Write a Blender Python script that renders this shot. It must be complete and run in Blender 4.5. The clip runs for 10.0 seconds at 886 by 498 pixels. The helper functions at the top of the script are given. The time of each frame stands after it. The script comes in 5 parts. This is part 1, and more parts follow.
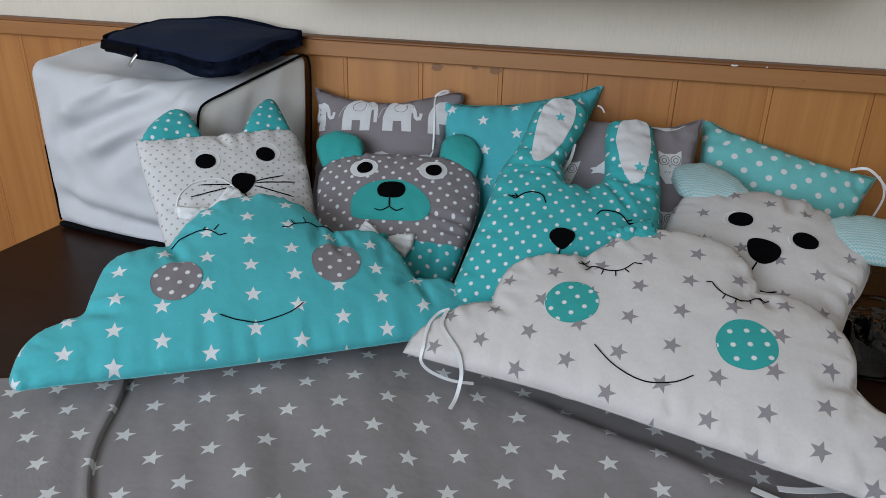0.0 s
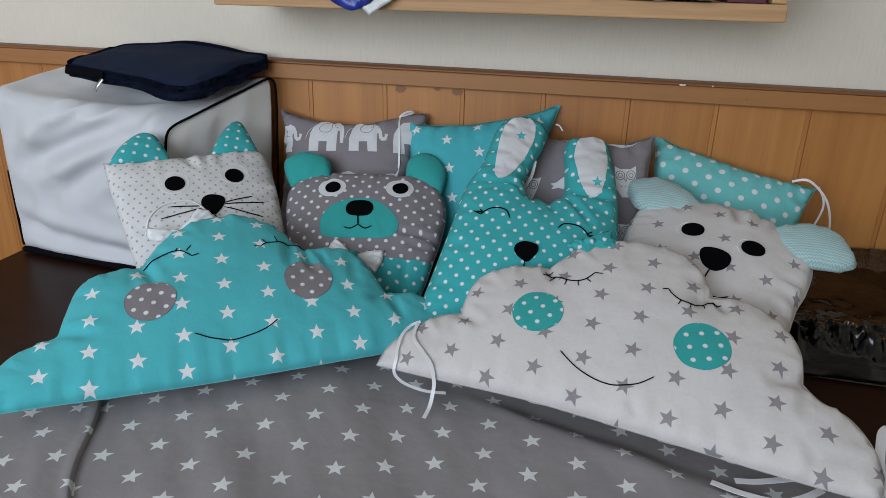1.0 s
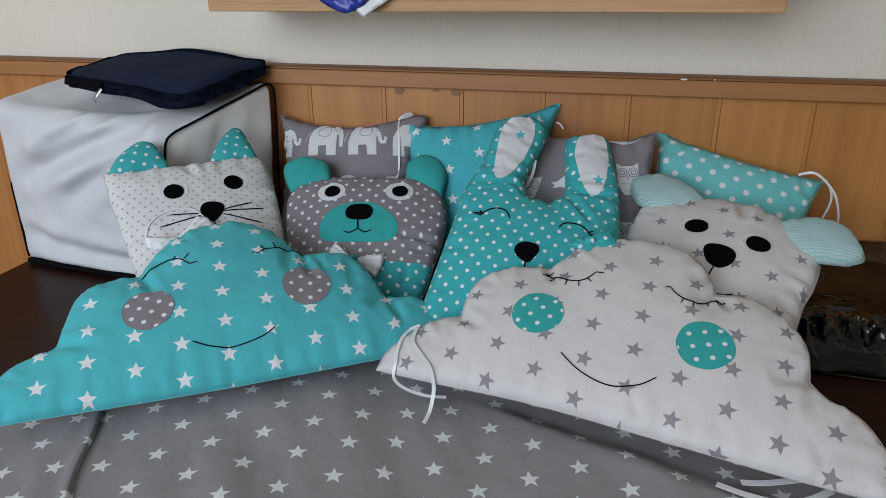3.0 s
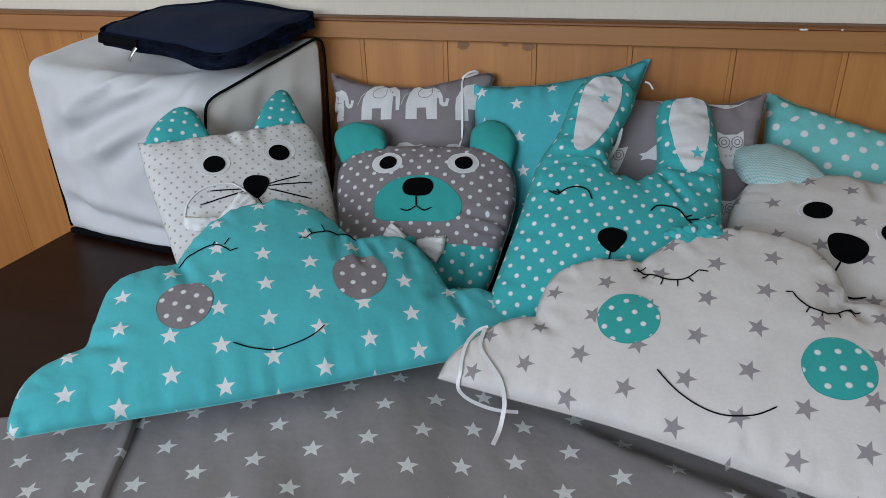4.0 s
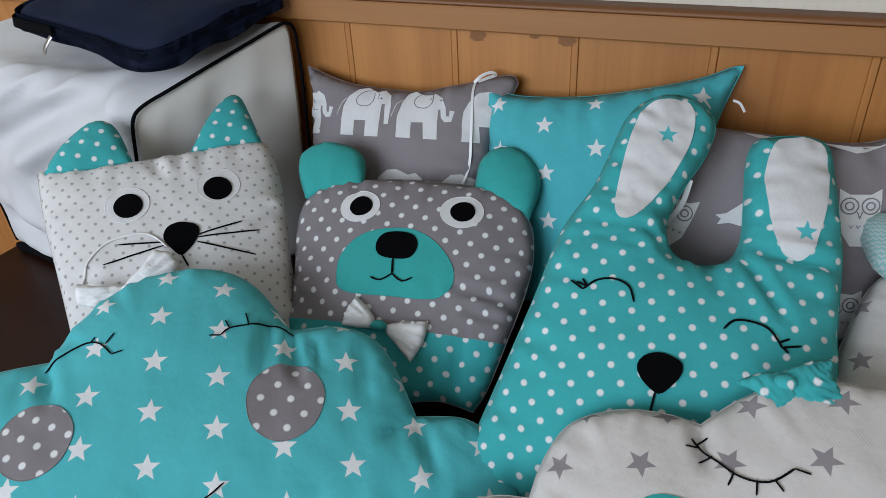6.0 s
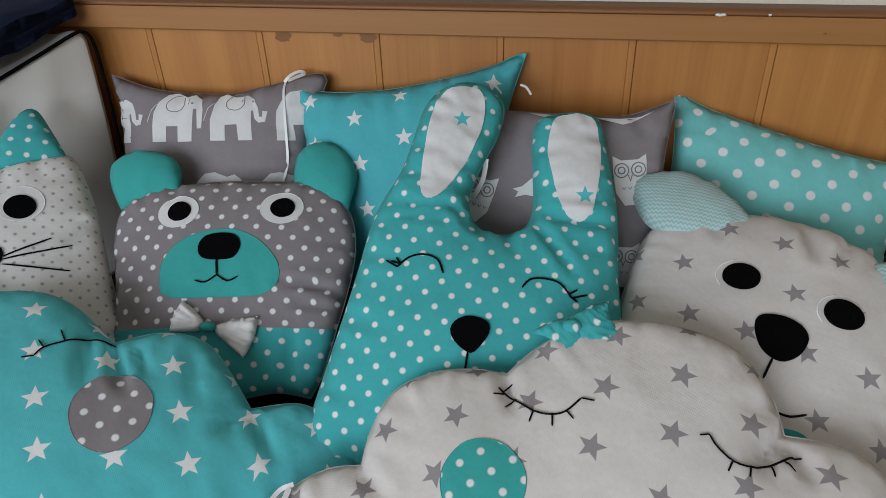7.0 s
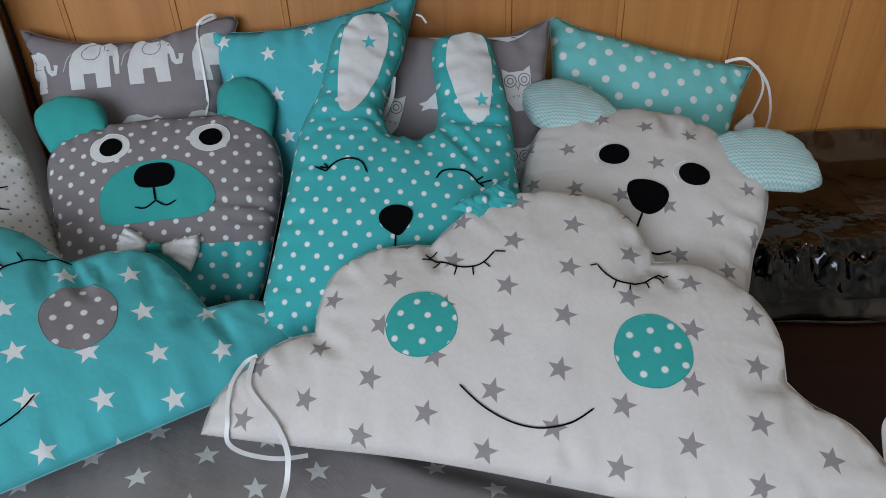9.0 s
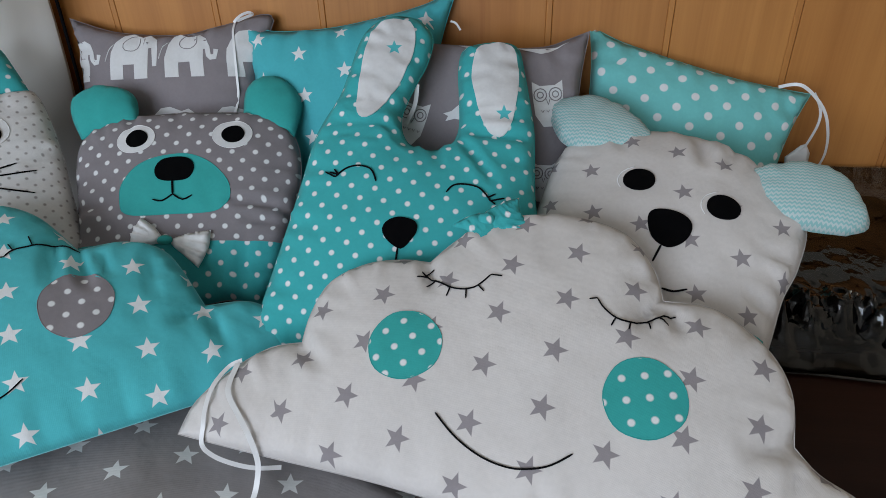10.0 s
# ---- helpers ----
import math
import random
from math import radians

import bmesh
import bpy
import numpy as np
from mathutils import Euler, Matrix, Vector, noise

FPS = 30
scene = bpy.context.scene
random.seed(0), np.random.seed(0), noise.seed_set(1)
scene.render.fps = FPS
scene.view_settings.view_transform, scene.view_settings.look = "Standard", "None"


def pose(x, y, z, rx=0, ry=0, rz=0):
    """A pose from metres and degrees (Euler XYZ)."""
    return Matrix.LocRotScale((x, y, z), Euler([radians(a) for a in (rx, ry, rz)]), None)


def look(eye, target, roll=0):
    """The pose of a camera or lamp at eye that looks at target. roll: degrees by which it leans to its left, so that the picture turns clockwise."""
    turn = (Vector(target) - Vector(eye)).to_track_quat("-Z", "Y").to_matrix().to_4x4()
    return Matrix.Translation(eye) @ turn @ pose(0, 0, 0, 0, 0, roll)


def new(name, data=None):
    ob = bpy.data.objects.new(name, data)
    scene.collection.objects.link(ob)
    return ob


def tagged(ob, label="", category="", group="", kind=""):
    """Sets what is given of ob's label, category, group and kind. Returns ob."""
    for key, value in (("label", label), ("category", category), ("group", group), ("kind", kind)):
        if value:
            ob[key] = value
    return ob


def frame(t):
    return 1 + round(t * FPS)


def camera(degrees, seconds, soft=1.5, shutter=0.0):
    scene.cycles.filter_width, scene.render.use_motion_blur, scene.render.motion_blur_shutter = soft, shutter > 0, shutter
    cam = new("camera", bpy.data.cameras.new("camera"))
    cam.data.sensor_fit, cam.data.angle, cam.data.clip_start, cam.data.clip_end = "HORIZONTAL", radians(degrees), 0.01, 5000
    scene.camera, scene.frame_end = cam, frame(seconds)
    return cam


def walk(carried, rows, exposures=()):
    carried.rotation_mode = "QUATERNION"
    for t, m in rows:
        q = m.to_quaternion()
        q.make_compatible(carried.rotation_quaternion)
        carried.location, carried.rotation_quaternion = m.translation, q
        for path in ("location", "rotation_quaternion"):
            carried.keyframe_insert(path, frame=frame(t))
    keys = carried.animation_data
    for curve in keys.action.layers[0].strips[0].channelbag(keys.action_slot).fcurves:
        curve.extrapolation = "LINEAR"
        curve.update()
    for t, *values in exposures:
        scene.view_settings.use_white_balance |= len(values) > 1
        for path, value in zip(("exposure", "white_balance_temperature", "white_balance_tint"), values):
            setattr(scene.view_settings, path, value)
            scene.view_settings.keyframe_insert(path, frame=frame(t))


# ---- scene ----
cam = camera(65.5, 10.0, 0.65)
PATH = [
    (0, (0.377, -1.244, 1.274), (-0.094, 0.533, 0.487), 1.3),
    (0.5, (0.373, -1.262, 1.276), (-0.057, 0.53, 0.501), 1.7),
    (1, (0.374, -1.279, 1.282), (0.007, 0.545, 0.547), 1.3),
    (1.5, (0.392, -1.279, 1.284), (0.069, 0.553, 0.551), 0.9),
    (2, (0.393, -1.278, 1.277), (0.016, 0.545, 0.545), 0.2),
    (3.3, (0.393, -1.248, 1.282), (-0.034, 0.563, 0.551), -0.8),
    (3.5, (0.382, -1.214, 1.293), (-0.095, 0.538, 0.453), -0.9),
    (4, (0.341, -1.132, 1.283), (-0.203, 0.58, 0.404), -1.9),
    (4.5, (0.328, -0.998, 1.299), (-0.23, 0.677, 0.359), -0.9),
    (5, (0.31, -0.866, 1.309), (-0.356, 0.749, 0.334), -2.0),
    (5.2, (0.319, -0.829, 1.311), (-0.391, 0.755, 0.319), -2.9),
    (6.3, (0.341, -0.782, 1.296), (-0.383, 0.76, 0.246), -3.4),
    (6.5, (0.353, -0.787, 1.296), (-0.282, 0.801, 0.259), -2.6),
    (7, (0.385, -0.808, 1.304), (0.044, 0.853, 0.245), -2.2),
    (7.5, (0.402, -0.825, 1.305), (0.287, 0.869, 0.248), -1.3),
    (8, (0.382, -0.858, 1.297), (0.321, 0.834, 0.233), -2.4),
    (8.5, (0.374, -0.916, 1.292), (0.403, 0.731, 0.159), -1.3),
    (9, (0.376, -0.946, 1.281), (0.322, 0.719, 0.175), -2.4),
    (9.5, (0.402, -0.933, 1.264), (0.296, 0.689, 0.099), -3.6),
    (10, (0.445, -0.909, 1.277), (0.182, 0.743, 0.181), -1.8),
]
walk(cam, [(t, look(eye, target, roll)) for t, eye, target, roll in PATH], [(0, 0.0, 6400, 10), (4.5, 0.0, 6400, 10), (5.2, 0.1, 6400, 10), (6.3, 0.22, 6480, 10), (7.0, 0.13, 6720, 10), (7.5, 0.17, 6760, 10), (8.0, 0.20, 6620, 10), (8.5, 0.13, 6450, 10), (9.0, 0.05, 6400, 10), (10.0, 0.10, 6400, 10)])

# ---- world and light ----
world = bpy.data.worlds.new("world")
scene.world = world
world.use_nodes = True
wt = world.node_tree
sky = wt.nodes.new("ShaderNodeTexSky")
sky.sky_type, sky.sun_disc = "NISHITA", False
sky.sun_elevation, sky.sun_rotation = radians(40), radians(20)
wt.links.new(sky.outputs[0], wt.nodes["Background"].inputs[0])
wt.nodes["Background"].inputs[1].default_value = 0.12

sun = new("sun", bpy.data.lights.new("sun", "SUN"))
sun.data.energy, sun.data.angle, sun.data.color = 1.0, radians(10), (1.0, 0.95, 0.88)
sun.matrix_world = look((0, 6, 8), (0, 0, 0))

window_light = new("window_light", bpy.data.lights.new("window_light", "AREA"))
window_light.data.shape, window_light.data.size, window_light.data.size_y = "RECTANGLE", 2.35, 1.30
window_light.data.energy, window_light.data.color = 60, (0.862, 0.95, 1.070)
window_light.matrix_world = look((-0.75, -2.98, 1.74), (-0.4, 0, 1.0))


# ---- node helpers and materials ----
class Graph:
    def __init__(self, name):
        self.mat = bpy.data.materials.new(name)
        self.mat.use_nodes = True
        self.t = self.mat.node_tree
        self.bsdf = self.t.nodes["Principled BSDF"]

    def node(self, kind, **props):
        n = self.t.nodes.new(kind)
        for k, v in props.items():
            if k == "operation":
                n.operation = v
            elif k == "data_type":
                n.data_type = v
        return n

    def put(self, sock, v):
        if isinstance(v, bpy.types.NodeSocket):
            self.t.links.new(v, sock)
        else:
            sock.default_value = v

    def m(self, op, a, b=0.0, c=0.0):
        n = self.node("ShaderNodeMath", operation=op)
        for i, v in enumerate((a, b, c)):
            self.put(n.inputs[i], v)
        return n.outputs[0]

    def mix(self, f, a, b):
        n = self.node("ShaderNodeMix", data_type="RGBA")
        self.put(n.inputs[0], f)
        for i, v in ((6, a), (7, b)):
            self.put(n.inputs[i], (*v, 1) if isinstance(v, tuple) else v)
        return n.outputs[2]

    def coords(self, kind="Object"):
        return self.node("ShaderNodeTexCoord").outputs[kind]

    def scaled(self, vec, s):
        n = self.node("ShaderNodeMapping")
        self.put(n.inputs[0], vec)
        n.inputs["Scale"].default_value = s
        return n.outputs[0]

    def noise(self, vec, scale, detail=3.0, rough=0.55):
        n = self.node("ShaderNodeTexNoise")
        self.put(n.inputs["Vector"], vec)
        n.inputs["Scale"].default_value = scale
        n.inputs["Detail"].default_value = detail
        n.inputs["Roughness"].default_value = rough
        return n.outputs[0]

    def bump(self, height, strength, dist, normal=None):
        n = self.node("ShaderNodeBump")
        n.inputs["Strength"].default_value = strength
        n.inputs["Distance"].default_value = dist
        self.put(n.inputs["Height"], height)
        if normal is not None:
            self.put(n.inputs["Normal"], normal)
        return n.outputs[0]

    def out(self, color, rough=0.9, normal=None, **more):
        self.put(self.bsdf.inputs["Base Color"], (*color, 1) if isinstance(color, tuple) else color)
        self.put(self.bsdf.inputs["Roughness"], rough)
        if normal is not None:
            self.put(self.bsdf.inputs["Normal"], normal)
        for k, v in more.items():
            self.put(self.bsdf.inputs[k.replace("_", " ")], v)
        return self.mat


def lattice(g, vec, px, py, x0, y0, turn, drop):
    """Offsets from the middle of the nearest motif of a print whose columns drop by a part of the repeat."""
    sep = g.node("ShaderNodeSeparateXYZ")
    g.put(sep.inputs[0], vec)
    x, y = g.m("SUBTRACT", sep.outputs[0], x0), g.m("SUBTRACT", sep.outputs[1], y0)
    c, s = math.cos(radians(turn)), math.sin(radians(turn))
    xr = g.m("ADD", g.m("MULTIPLY", x, c), g.m("MULTIPLY", y, s))
    yr = g.m("SUBTRACT", g.m("MULTIPLY", y, c), g.m("MULTIPLY", x, s))
    X = g.m("DIVIDE", xr, px)
    col = g.m("FLOOR", g.m("ADD", X, 0.5))
    Y = g.m("ADD", g.m("DIVIDE", yr, py), g.m("MULTIPLY", col, drop))
    row = g.m("FLOOR", g.m("ADD", Y, 0.5))
    return g.m("MULTIPLY", g.m("SUBTRACT", X, col), px), g.m("MULTIPLY", g.m("SUBTRACT", Y, row), py)


def edge(g, inside, width):
    """1 where inside > 0, with a thin soft border."""
    n = g.node("ShaderNodeMapRange")
    g.put(n.inputs[0], inside)
    n.inputs[1].default_value, n.inputs[2].default_value = -width, width
    return n.outputs[0]


def dots(g, vec, px, py, r, x0=0.0, y0=0.0, turn=0.0, drop=0.5):
    fx, fy = lattice(g, vec, px, py, x0, y0, turn, drop)
    d = g.m("SQRT", g.m("ADD", g.m("MULTIPLY", fx, fx), g.m("MULTIPLY", fy, fy)))
    return edge(g, g.m("SUBTRACT", r, d), 0.0007)


def stars(g, vec, px, py, r, x0=0.0, y0=0.0, turn=0.0, lean=0.0, drop=0.5):
    fx, fy = lattice(g, vec, px, py, x0, y0, turn, drop)
    d = g.m("SQRT", g.m("ADD", g.m("MULTIPLY", fx, fx), g.m("MULTIPLY", fy, fy)))
    a = g.m("ADD", g.m("ARCTAN2", fy, fx), radians(-90 + lean) + math.pi * 4 + radians(36))
    b = g.m("ABSOLUTE", g.m("SUBTRACT", g.m("FLOORED_MODULO", a, radians(72)), radians(36)))
    ri = 0.43 * r
    A, B = ri * math.sin(radians(36)), r - ri * math.cos(radians(36))
    L = math.hypot(A, B)
    side = g.m("ADD", g.m("MULTIPLY", g.m("MULTIPLY", d, g.m("COSINE", b)), A / L), g.m("MULTIPLY", g.m("MULTIPLY", d, g.m("SINE", b)), B / L))
    return edge(g, g.m("SUBTRACT", r * A / L, side), 0.0003)


def cloth(name, base, print_colour=None, pattern=None, weave=1.0, sheen=0.05, rough=0.92, spec=0.3, sewn_up=True):
    """Cotton: woven threads, faint mottling, soft creases, and a print where one is given."""
    g = Graph(name)
    vec = g.coords()
    big, fine = g.noise(vec, 14, 3), g.noise(vec, 260, 2)
    tone = g.m("ADD", 0.86, g.m("ADD", g.m("MULTIPLY", big, 0.16), g.m("MULTIPLY", fine, 0.12)))
    col = base
    if pattern:
        f = pattern(g, g.coords("UV") if sewn_up else vec)
        col = g.mix(f, base, print_colour)
    mul = g.node("ShaderNodeVectorMath", operation="SCALE")
    g.put(mul.inputs[0], (*base,) if not pattern else col)
    g.put(mul.inputs["Scale"], tone)
    sep = g.node("ShaderNodeSeparateXYZ")
    g.put(sep.inputs[0], vec)
    k = 2 * math.pi / 0.0011
    w = g.m("MULTIPLY", g.m("SINE", g.m("MULTIPLY", sep.outputs[0], k)), g.m("SINE", g.m("MULTIPLY", sep.outputs[1], k)))
    n1 = g.bump(w, 0.16 * weave, 0.0004)
    n2 = g.bump(g.noise(vec, 22, 3, 0.5), 0.30, 0.008, n1)
    return g.out(mul.outputs[0], rough, n2, Sheen_Weight=sheen, Specular_IOR_Level=spec)


TEAL, TEAL_GREEN, AQUA = (0.074, 0.435, 0.470), (0.044, 0.370, 0.380), (0.16, 0.51, 0.50)
GREY, WHITE, PRINT = (0.215, 0.195, 0.205), (0.622, 0.588, 0.565), (0.70, 0.71, 0.71)
m_cloud_teal = cloth("teal_star_cotton", TEAL, PRINT, lambda g, v: stars(g, v, 0.0561, 0.0472, 0.0115, -0.0373, 0.0171, -1.0, 4, 0.464))
m_cloud_white = cloth("white_star_cotton", WHITE, (0.27, 0.245, 0.255), lambda g, v: stars(g, v, 0.0549, 0.0497, 0.0115, 0.0387, 0.0116, -3.1, 8, 0.477))
m_dog = cloth("white_star_cotton_tilted", WHITE, (0.27, 0.245, 0.255), lambda g, v: stars(g, v, 0.0460, 0.0589, 0.0108, 0.0166, 0.1182, 13.9, -5, 0.334))
m_rabbit = cloth("teal_dot_cotton", TEAL_GREEN, PRINT, lambda g, v: dots(g, v, 0.0126, 0.0252, 0.0028, -0.1128, -0.0176, -16.1, 0.461))
m_bear_head = cloth("grey_dot_cotton", GREY, PRINT, lambda g, v: dots(g, v, 0.01364, 0.0237, 0.0030, -0.0067, -0.0156, -1.4, 0.498))
m_bear_body = cloth("teal_dot_cotton_body", TEAL_GREEN, PRINT, lambda g, v: dots(g, v, 0.0137, 0.0250, 0.0030, 0.0426, -0.1306, -2.5, 0.495))
m_cat = cloth("white_fine_dot_cotton", (0.66, 0.65, 0.64), (0.33, 0.31, 0.30), lambda g, v: dots(g, v, 0.0086, 0.0165, 0.0017, 0.070, -0.020, -14))
m_cat_ear = cloth("teal_fine_dot_cotton", TEAL_GREEN, PRINT, lambda g, v: dots(g, v, 0.0122, 0.0250, 0.0028, 0, 0, 25))
m_aqua_dot = cloth("aqua_big_dot_cotton", AQUA, PRINT, lambda g, v: dots(g, v, 0.0194, 0.0373, 0.0049, -0.0139, 0.0410, -10.0, 0.547))
m_pillow_star = cloth("teal_star_cotton_pillow", (0.070, 0.415, 0.460), PRINT, lambda g, v: stars(g, v, 0.0569, 0.0537, 0.0108, -0.0659, 0.0519, 12.1, 5, 0.596))
m_grey_plain = cloth("grey_cotton", (0.23, 0.205, 0.215))


def sheet_print(g, v):
    """The star print, pulled out of line where the sheet is gathered."""
    sep = g.node("ShaderNodeSeparateXYZ")
    g.put(sep.inputs[0], v)
    pull = g.node("ShaderNodeMapRange")
    pull.interpolation_type = "SMOOTHSTEP"
    g.put(pull.inputs[0], sep.outputs[0])
    for k, value in ((1, 0.02), (2, 0.15), (3, 0.0), (4, 0.0235)):
        pull.inputs[k].default_value = value
    both = g.node("ShaderNodeCombineXYZ")
    g.put(both.inputs[0], sep.outputs[0])
    g.put(both.inputs[1], g.m("ADD", sep.outputs[1], pull.outputs[0]))
    return stars(g, both.outputs[0], 0.0544, 0.0564, 0.0125, 0.0307, 0.0833, 2.0, -14, 0.500)


m_sheet = cloth("grey_star_sheet", (0.275, 0.255, 0.258), PRINT, sheet_print, sewn_up=False)
m_sheet_upper = cloth("grey_star_sheet_upper", (0.275, 0.255, 0.258), PRINT, lambda g, v: stars(g, v, 0.0490, 0.0535, 0.0120, -0.325, -0.054, -7.7, -18), sewn_up=False)
CHEEK_TEAL = (0.036, 0.345, 0.325)
m_cheek_grey = [cloth("grey_dot_patch", GREY, PRINT, lambda g, v, q=q: dots(g, v, *q), sewn_up=False) for q in ((0.0128, 0.0240, 0.0030, -0.1267, 0.0957, 11.6, 0.485), (0.0131, 0.0258, 0.0030, 0.0833, 0.1065, -9.4, 0.508))]
m_cheek_teal = [cloth("teal_dot_patch", CHEEK_TEAL, PRINT, lambda g, v, q=q: dots(g, v, *q), sewn_up=False) for q in ((0.0128, 0.0252, 0.0029, -0.0697, 0.0400, -4.3, 0.477), (0.0128, 0.0260, 0.0029, 0.1031, 0.0298, 62.9, 0.505))]
m_ear_white = cloth("white_print_patch", (0.66, 0.66, 0.66), TEAL, lambda g, v: stars(g, v, 0.05, 0.09, 0.0095, -0.040, 0.150, 0, 0), sewn_up=False)
m_ear_white_low = cloth("white_print_patch_low", (0.66, 0.66, 0.66), TEAL, lambda g, v: stars(g, v, 0.05, 0.16, 0.0095, 0.080, 0.061, 0, 0), sewn_up=False)
m_teal = cloth("teal_plain_cotton", CHEEK_TEAL)
m_white = cloth("white_plain_cotton", (0.66, 0.66, 0.66))
m_print_white = cloth("white_fabric_print", (0.66, 0.66, 0.66), weave=0.6)
m_bow = cloth("white_bow_cotton", (0.80, 0.80, 0.80))
m_black_felt = cloth("black_felt", (0.0030, 0.0030, 0.0034), sheen=0.0, rough=1.0, spec=0.03)
m_thread = cloth("black_thread", (0.004, 0.004, 0.005), sheen=0.0, rough=0.9, spec=0.1)
m_seam_teal = cloth("pale_teal_seam", (0.20, 0.52, 0.54), sheen=0.0)
m_seam_white = cloth("white_seam", (0.48, 0.46, 0.45), sheen=0.0)
m_thread_grey = cloth("grey_thread", (0.22, 0.20, 0.21), sheen=0.0)
m_thread_white = cloth("white_thread", (0.80, 0.80, 0.80), sheen=0.0)
m_denim = cloth("navy_denim", (0.0105, 0.0165, 0.040), weave=2.0, sheen=0.0, spec=0.15)
m_piping = cloth("black_piping", (0.004, 0.004, 0.005), sheen=0.0, rough=0.9, spec=0.06)


def chevron():
    g = Graph("aqua_chevron_cotton")
    vec = g.coords()
    sep = g.node("ShaderNodeSeparateXYZ")
    g.put(sep.inputs[0], vec)
    zig = g.m("PINGPONG", sep.outputs[0], 0.0022)
    ph = g.m("DIVIDE", g.m("ADD", sep.outputs[1], g.m("MULTIPLY", zig, 0.9)), 0.0042)
    f = g.m("GREATER_THAN", g.m("FRACT", ph), 0.5)
    col = g.mix(f, (0.25, 0.47, 0.465), (0.46, 0.55, 0.545))
    n = g.bump(g.noise(vec, 45, 3), 0.3, 0.005)
    return g.out(col, 0.92, n, Sheen_Weight=0.1)


m_chevron = chevron()


def satin():
    g = Graph("white_satin_ribbon")
    n = g.bump(g.noise(g.scaled(g.coords(), (1, 1, 1)), 60, 3), 0.3, 0.003)
    return g.out((0.74, 0.74, 0.74), 0.38, n, Sheen_Weight=0.2)


m_ribbon = satin()


def wood(name, dark, light, scale, rough, along=2, coat=0.0, spec=0.5):
    """Boards with long grain; each board takes its own shade."""
    g = Graph(name)
    vec = g.coords()
    info = g.node("ShaderNodeObjectInfo")
    rnd = info.outputs["Random"]
    shift = g.node("ShaderNodeVectorMath", operation="ADD")
    g.put(shift.inputs[0], vec)
    comb = g.node("ShaderNodeCombineXYZ")
    for i in range(3):
        g.put(comb.inputs[i], g.m("MULTIPLY", rnd, 7.0 + i * 3.1))
    g.put(shift.inputs[1], comb.outputs[0])
    s = [scale, scale, scale]
    s[along] = scale * 0.045
    grain = g.noise(g.scaled(shift.outputs[0], tuple(s)), 6.0, 5, 0.6)
    s2 = [scale * 5, scale * 5, scale * 5]
    s2[along] = scale * 0.1
    fine = g.noise(g.scaled(shift.outputs[0], tuple(s2)), 9.0, 3, 0.6)
    blot = g.noise(shift.outputs[0], 3.0, 2)
    f = g.m("ADD", g.m("MULTIPLY", grain, 1.1), g.m("ADD", g.m("MULTIPLY", fine, 0.35), g.m("MULTIPLY", blot, 0.4)))
    f = g.m("ADD", g.m("SUBTRACT", f, 0.45), g.m("MULTIPLY", g.m("SUBTRACT", rnd, 0.5), 0.22))
    n = g.node("ShaderNodeClamp")
    g.put(n.inputs[0], f)
    col = g.mix(n.outputs[0], dark, light)
    nb = g.bump(fine, 0.12, 0.001)
    return g.out(col, g.m("ADD", rough, g.m("MULTIPLY", blot, 0.15)), nb, Coat_Weight=coat, Specular_IOR_Level=spec)


m_panel = wood("varnished_panel_wood", (0.30, 0.104, 0.022), (0.56, 0.250, 0.066), 5.0, 0.36, 2, 0.12)
m_rail = wood("varnished_rail_wood", (0.30, 0.122, 0.034), (0.43, 0.200, 0.066), 5.0, 0.38, 0, 0.12)
m_rail_cap = wood("dark_cap_wood", (0.13, 0.050, 0.016), (0.26, 0.105, 0.034), 5.0, 0.45, 0)
m_shelf = wood("pine_shelf_wood", (0.20, 0.080, 0.024), (0.66, 0.40, 0.190), 9.0, 0.5, 0)
m_table = wood("dark_lacquered_wood", (0.010, 0.0035, 0.002), (0.030, 0.010, 0.006), 4.0, 0.26, 0, 0.0, 0.10)
m_floor = wood("floor_wood", (0.13, 0.065, 0.03), (0.26, 0.14, 0.065), 3.0, 0.4, 0)


def wallpaper():
    g = Graph("cream_embossed_wallpaper")
    vec = g.coords()
    a = g.noise(g.scaled(vec, (60, 60, 7)), 4.0, 4, 0.6)
    b = g.noise(vec, 2.2, 3)
    col = g.mix(g.m("ADD", g.m("MULTIPLY", a, 0.5), g.m("MULTIPLY", b, 0.5)), (0.62, 0.555, 0.46), (0.76, 0.705, 0.60))
    return g.out(col, 0.85, g.bump(a, 0.5, 0.002))


m_wall = wallpaper()


def plain(name, col, rough=0.5, metal=0.0, grain=80.0, bump=0.1):
    g = Graph(name)
    vec = g.coords()
    nz = g.noise(vec, grain, 3)
    c = g.mix(nz, tuple(0.88 * x for x in col), tuple(min(1, 1.08 * x) for x in col))
    return g.out(c, rough, g.bump(nz, bump, 0.001), Metallic=metal)


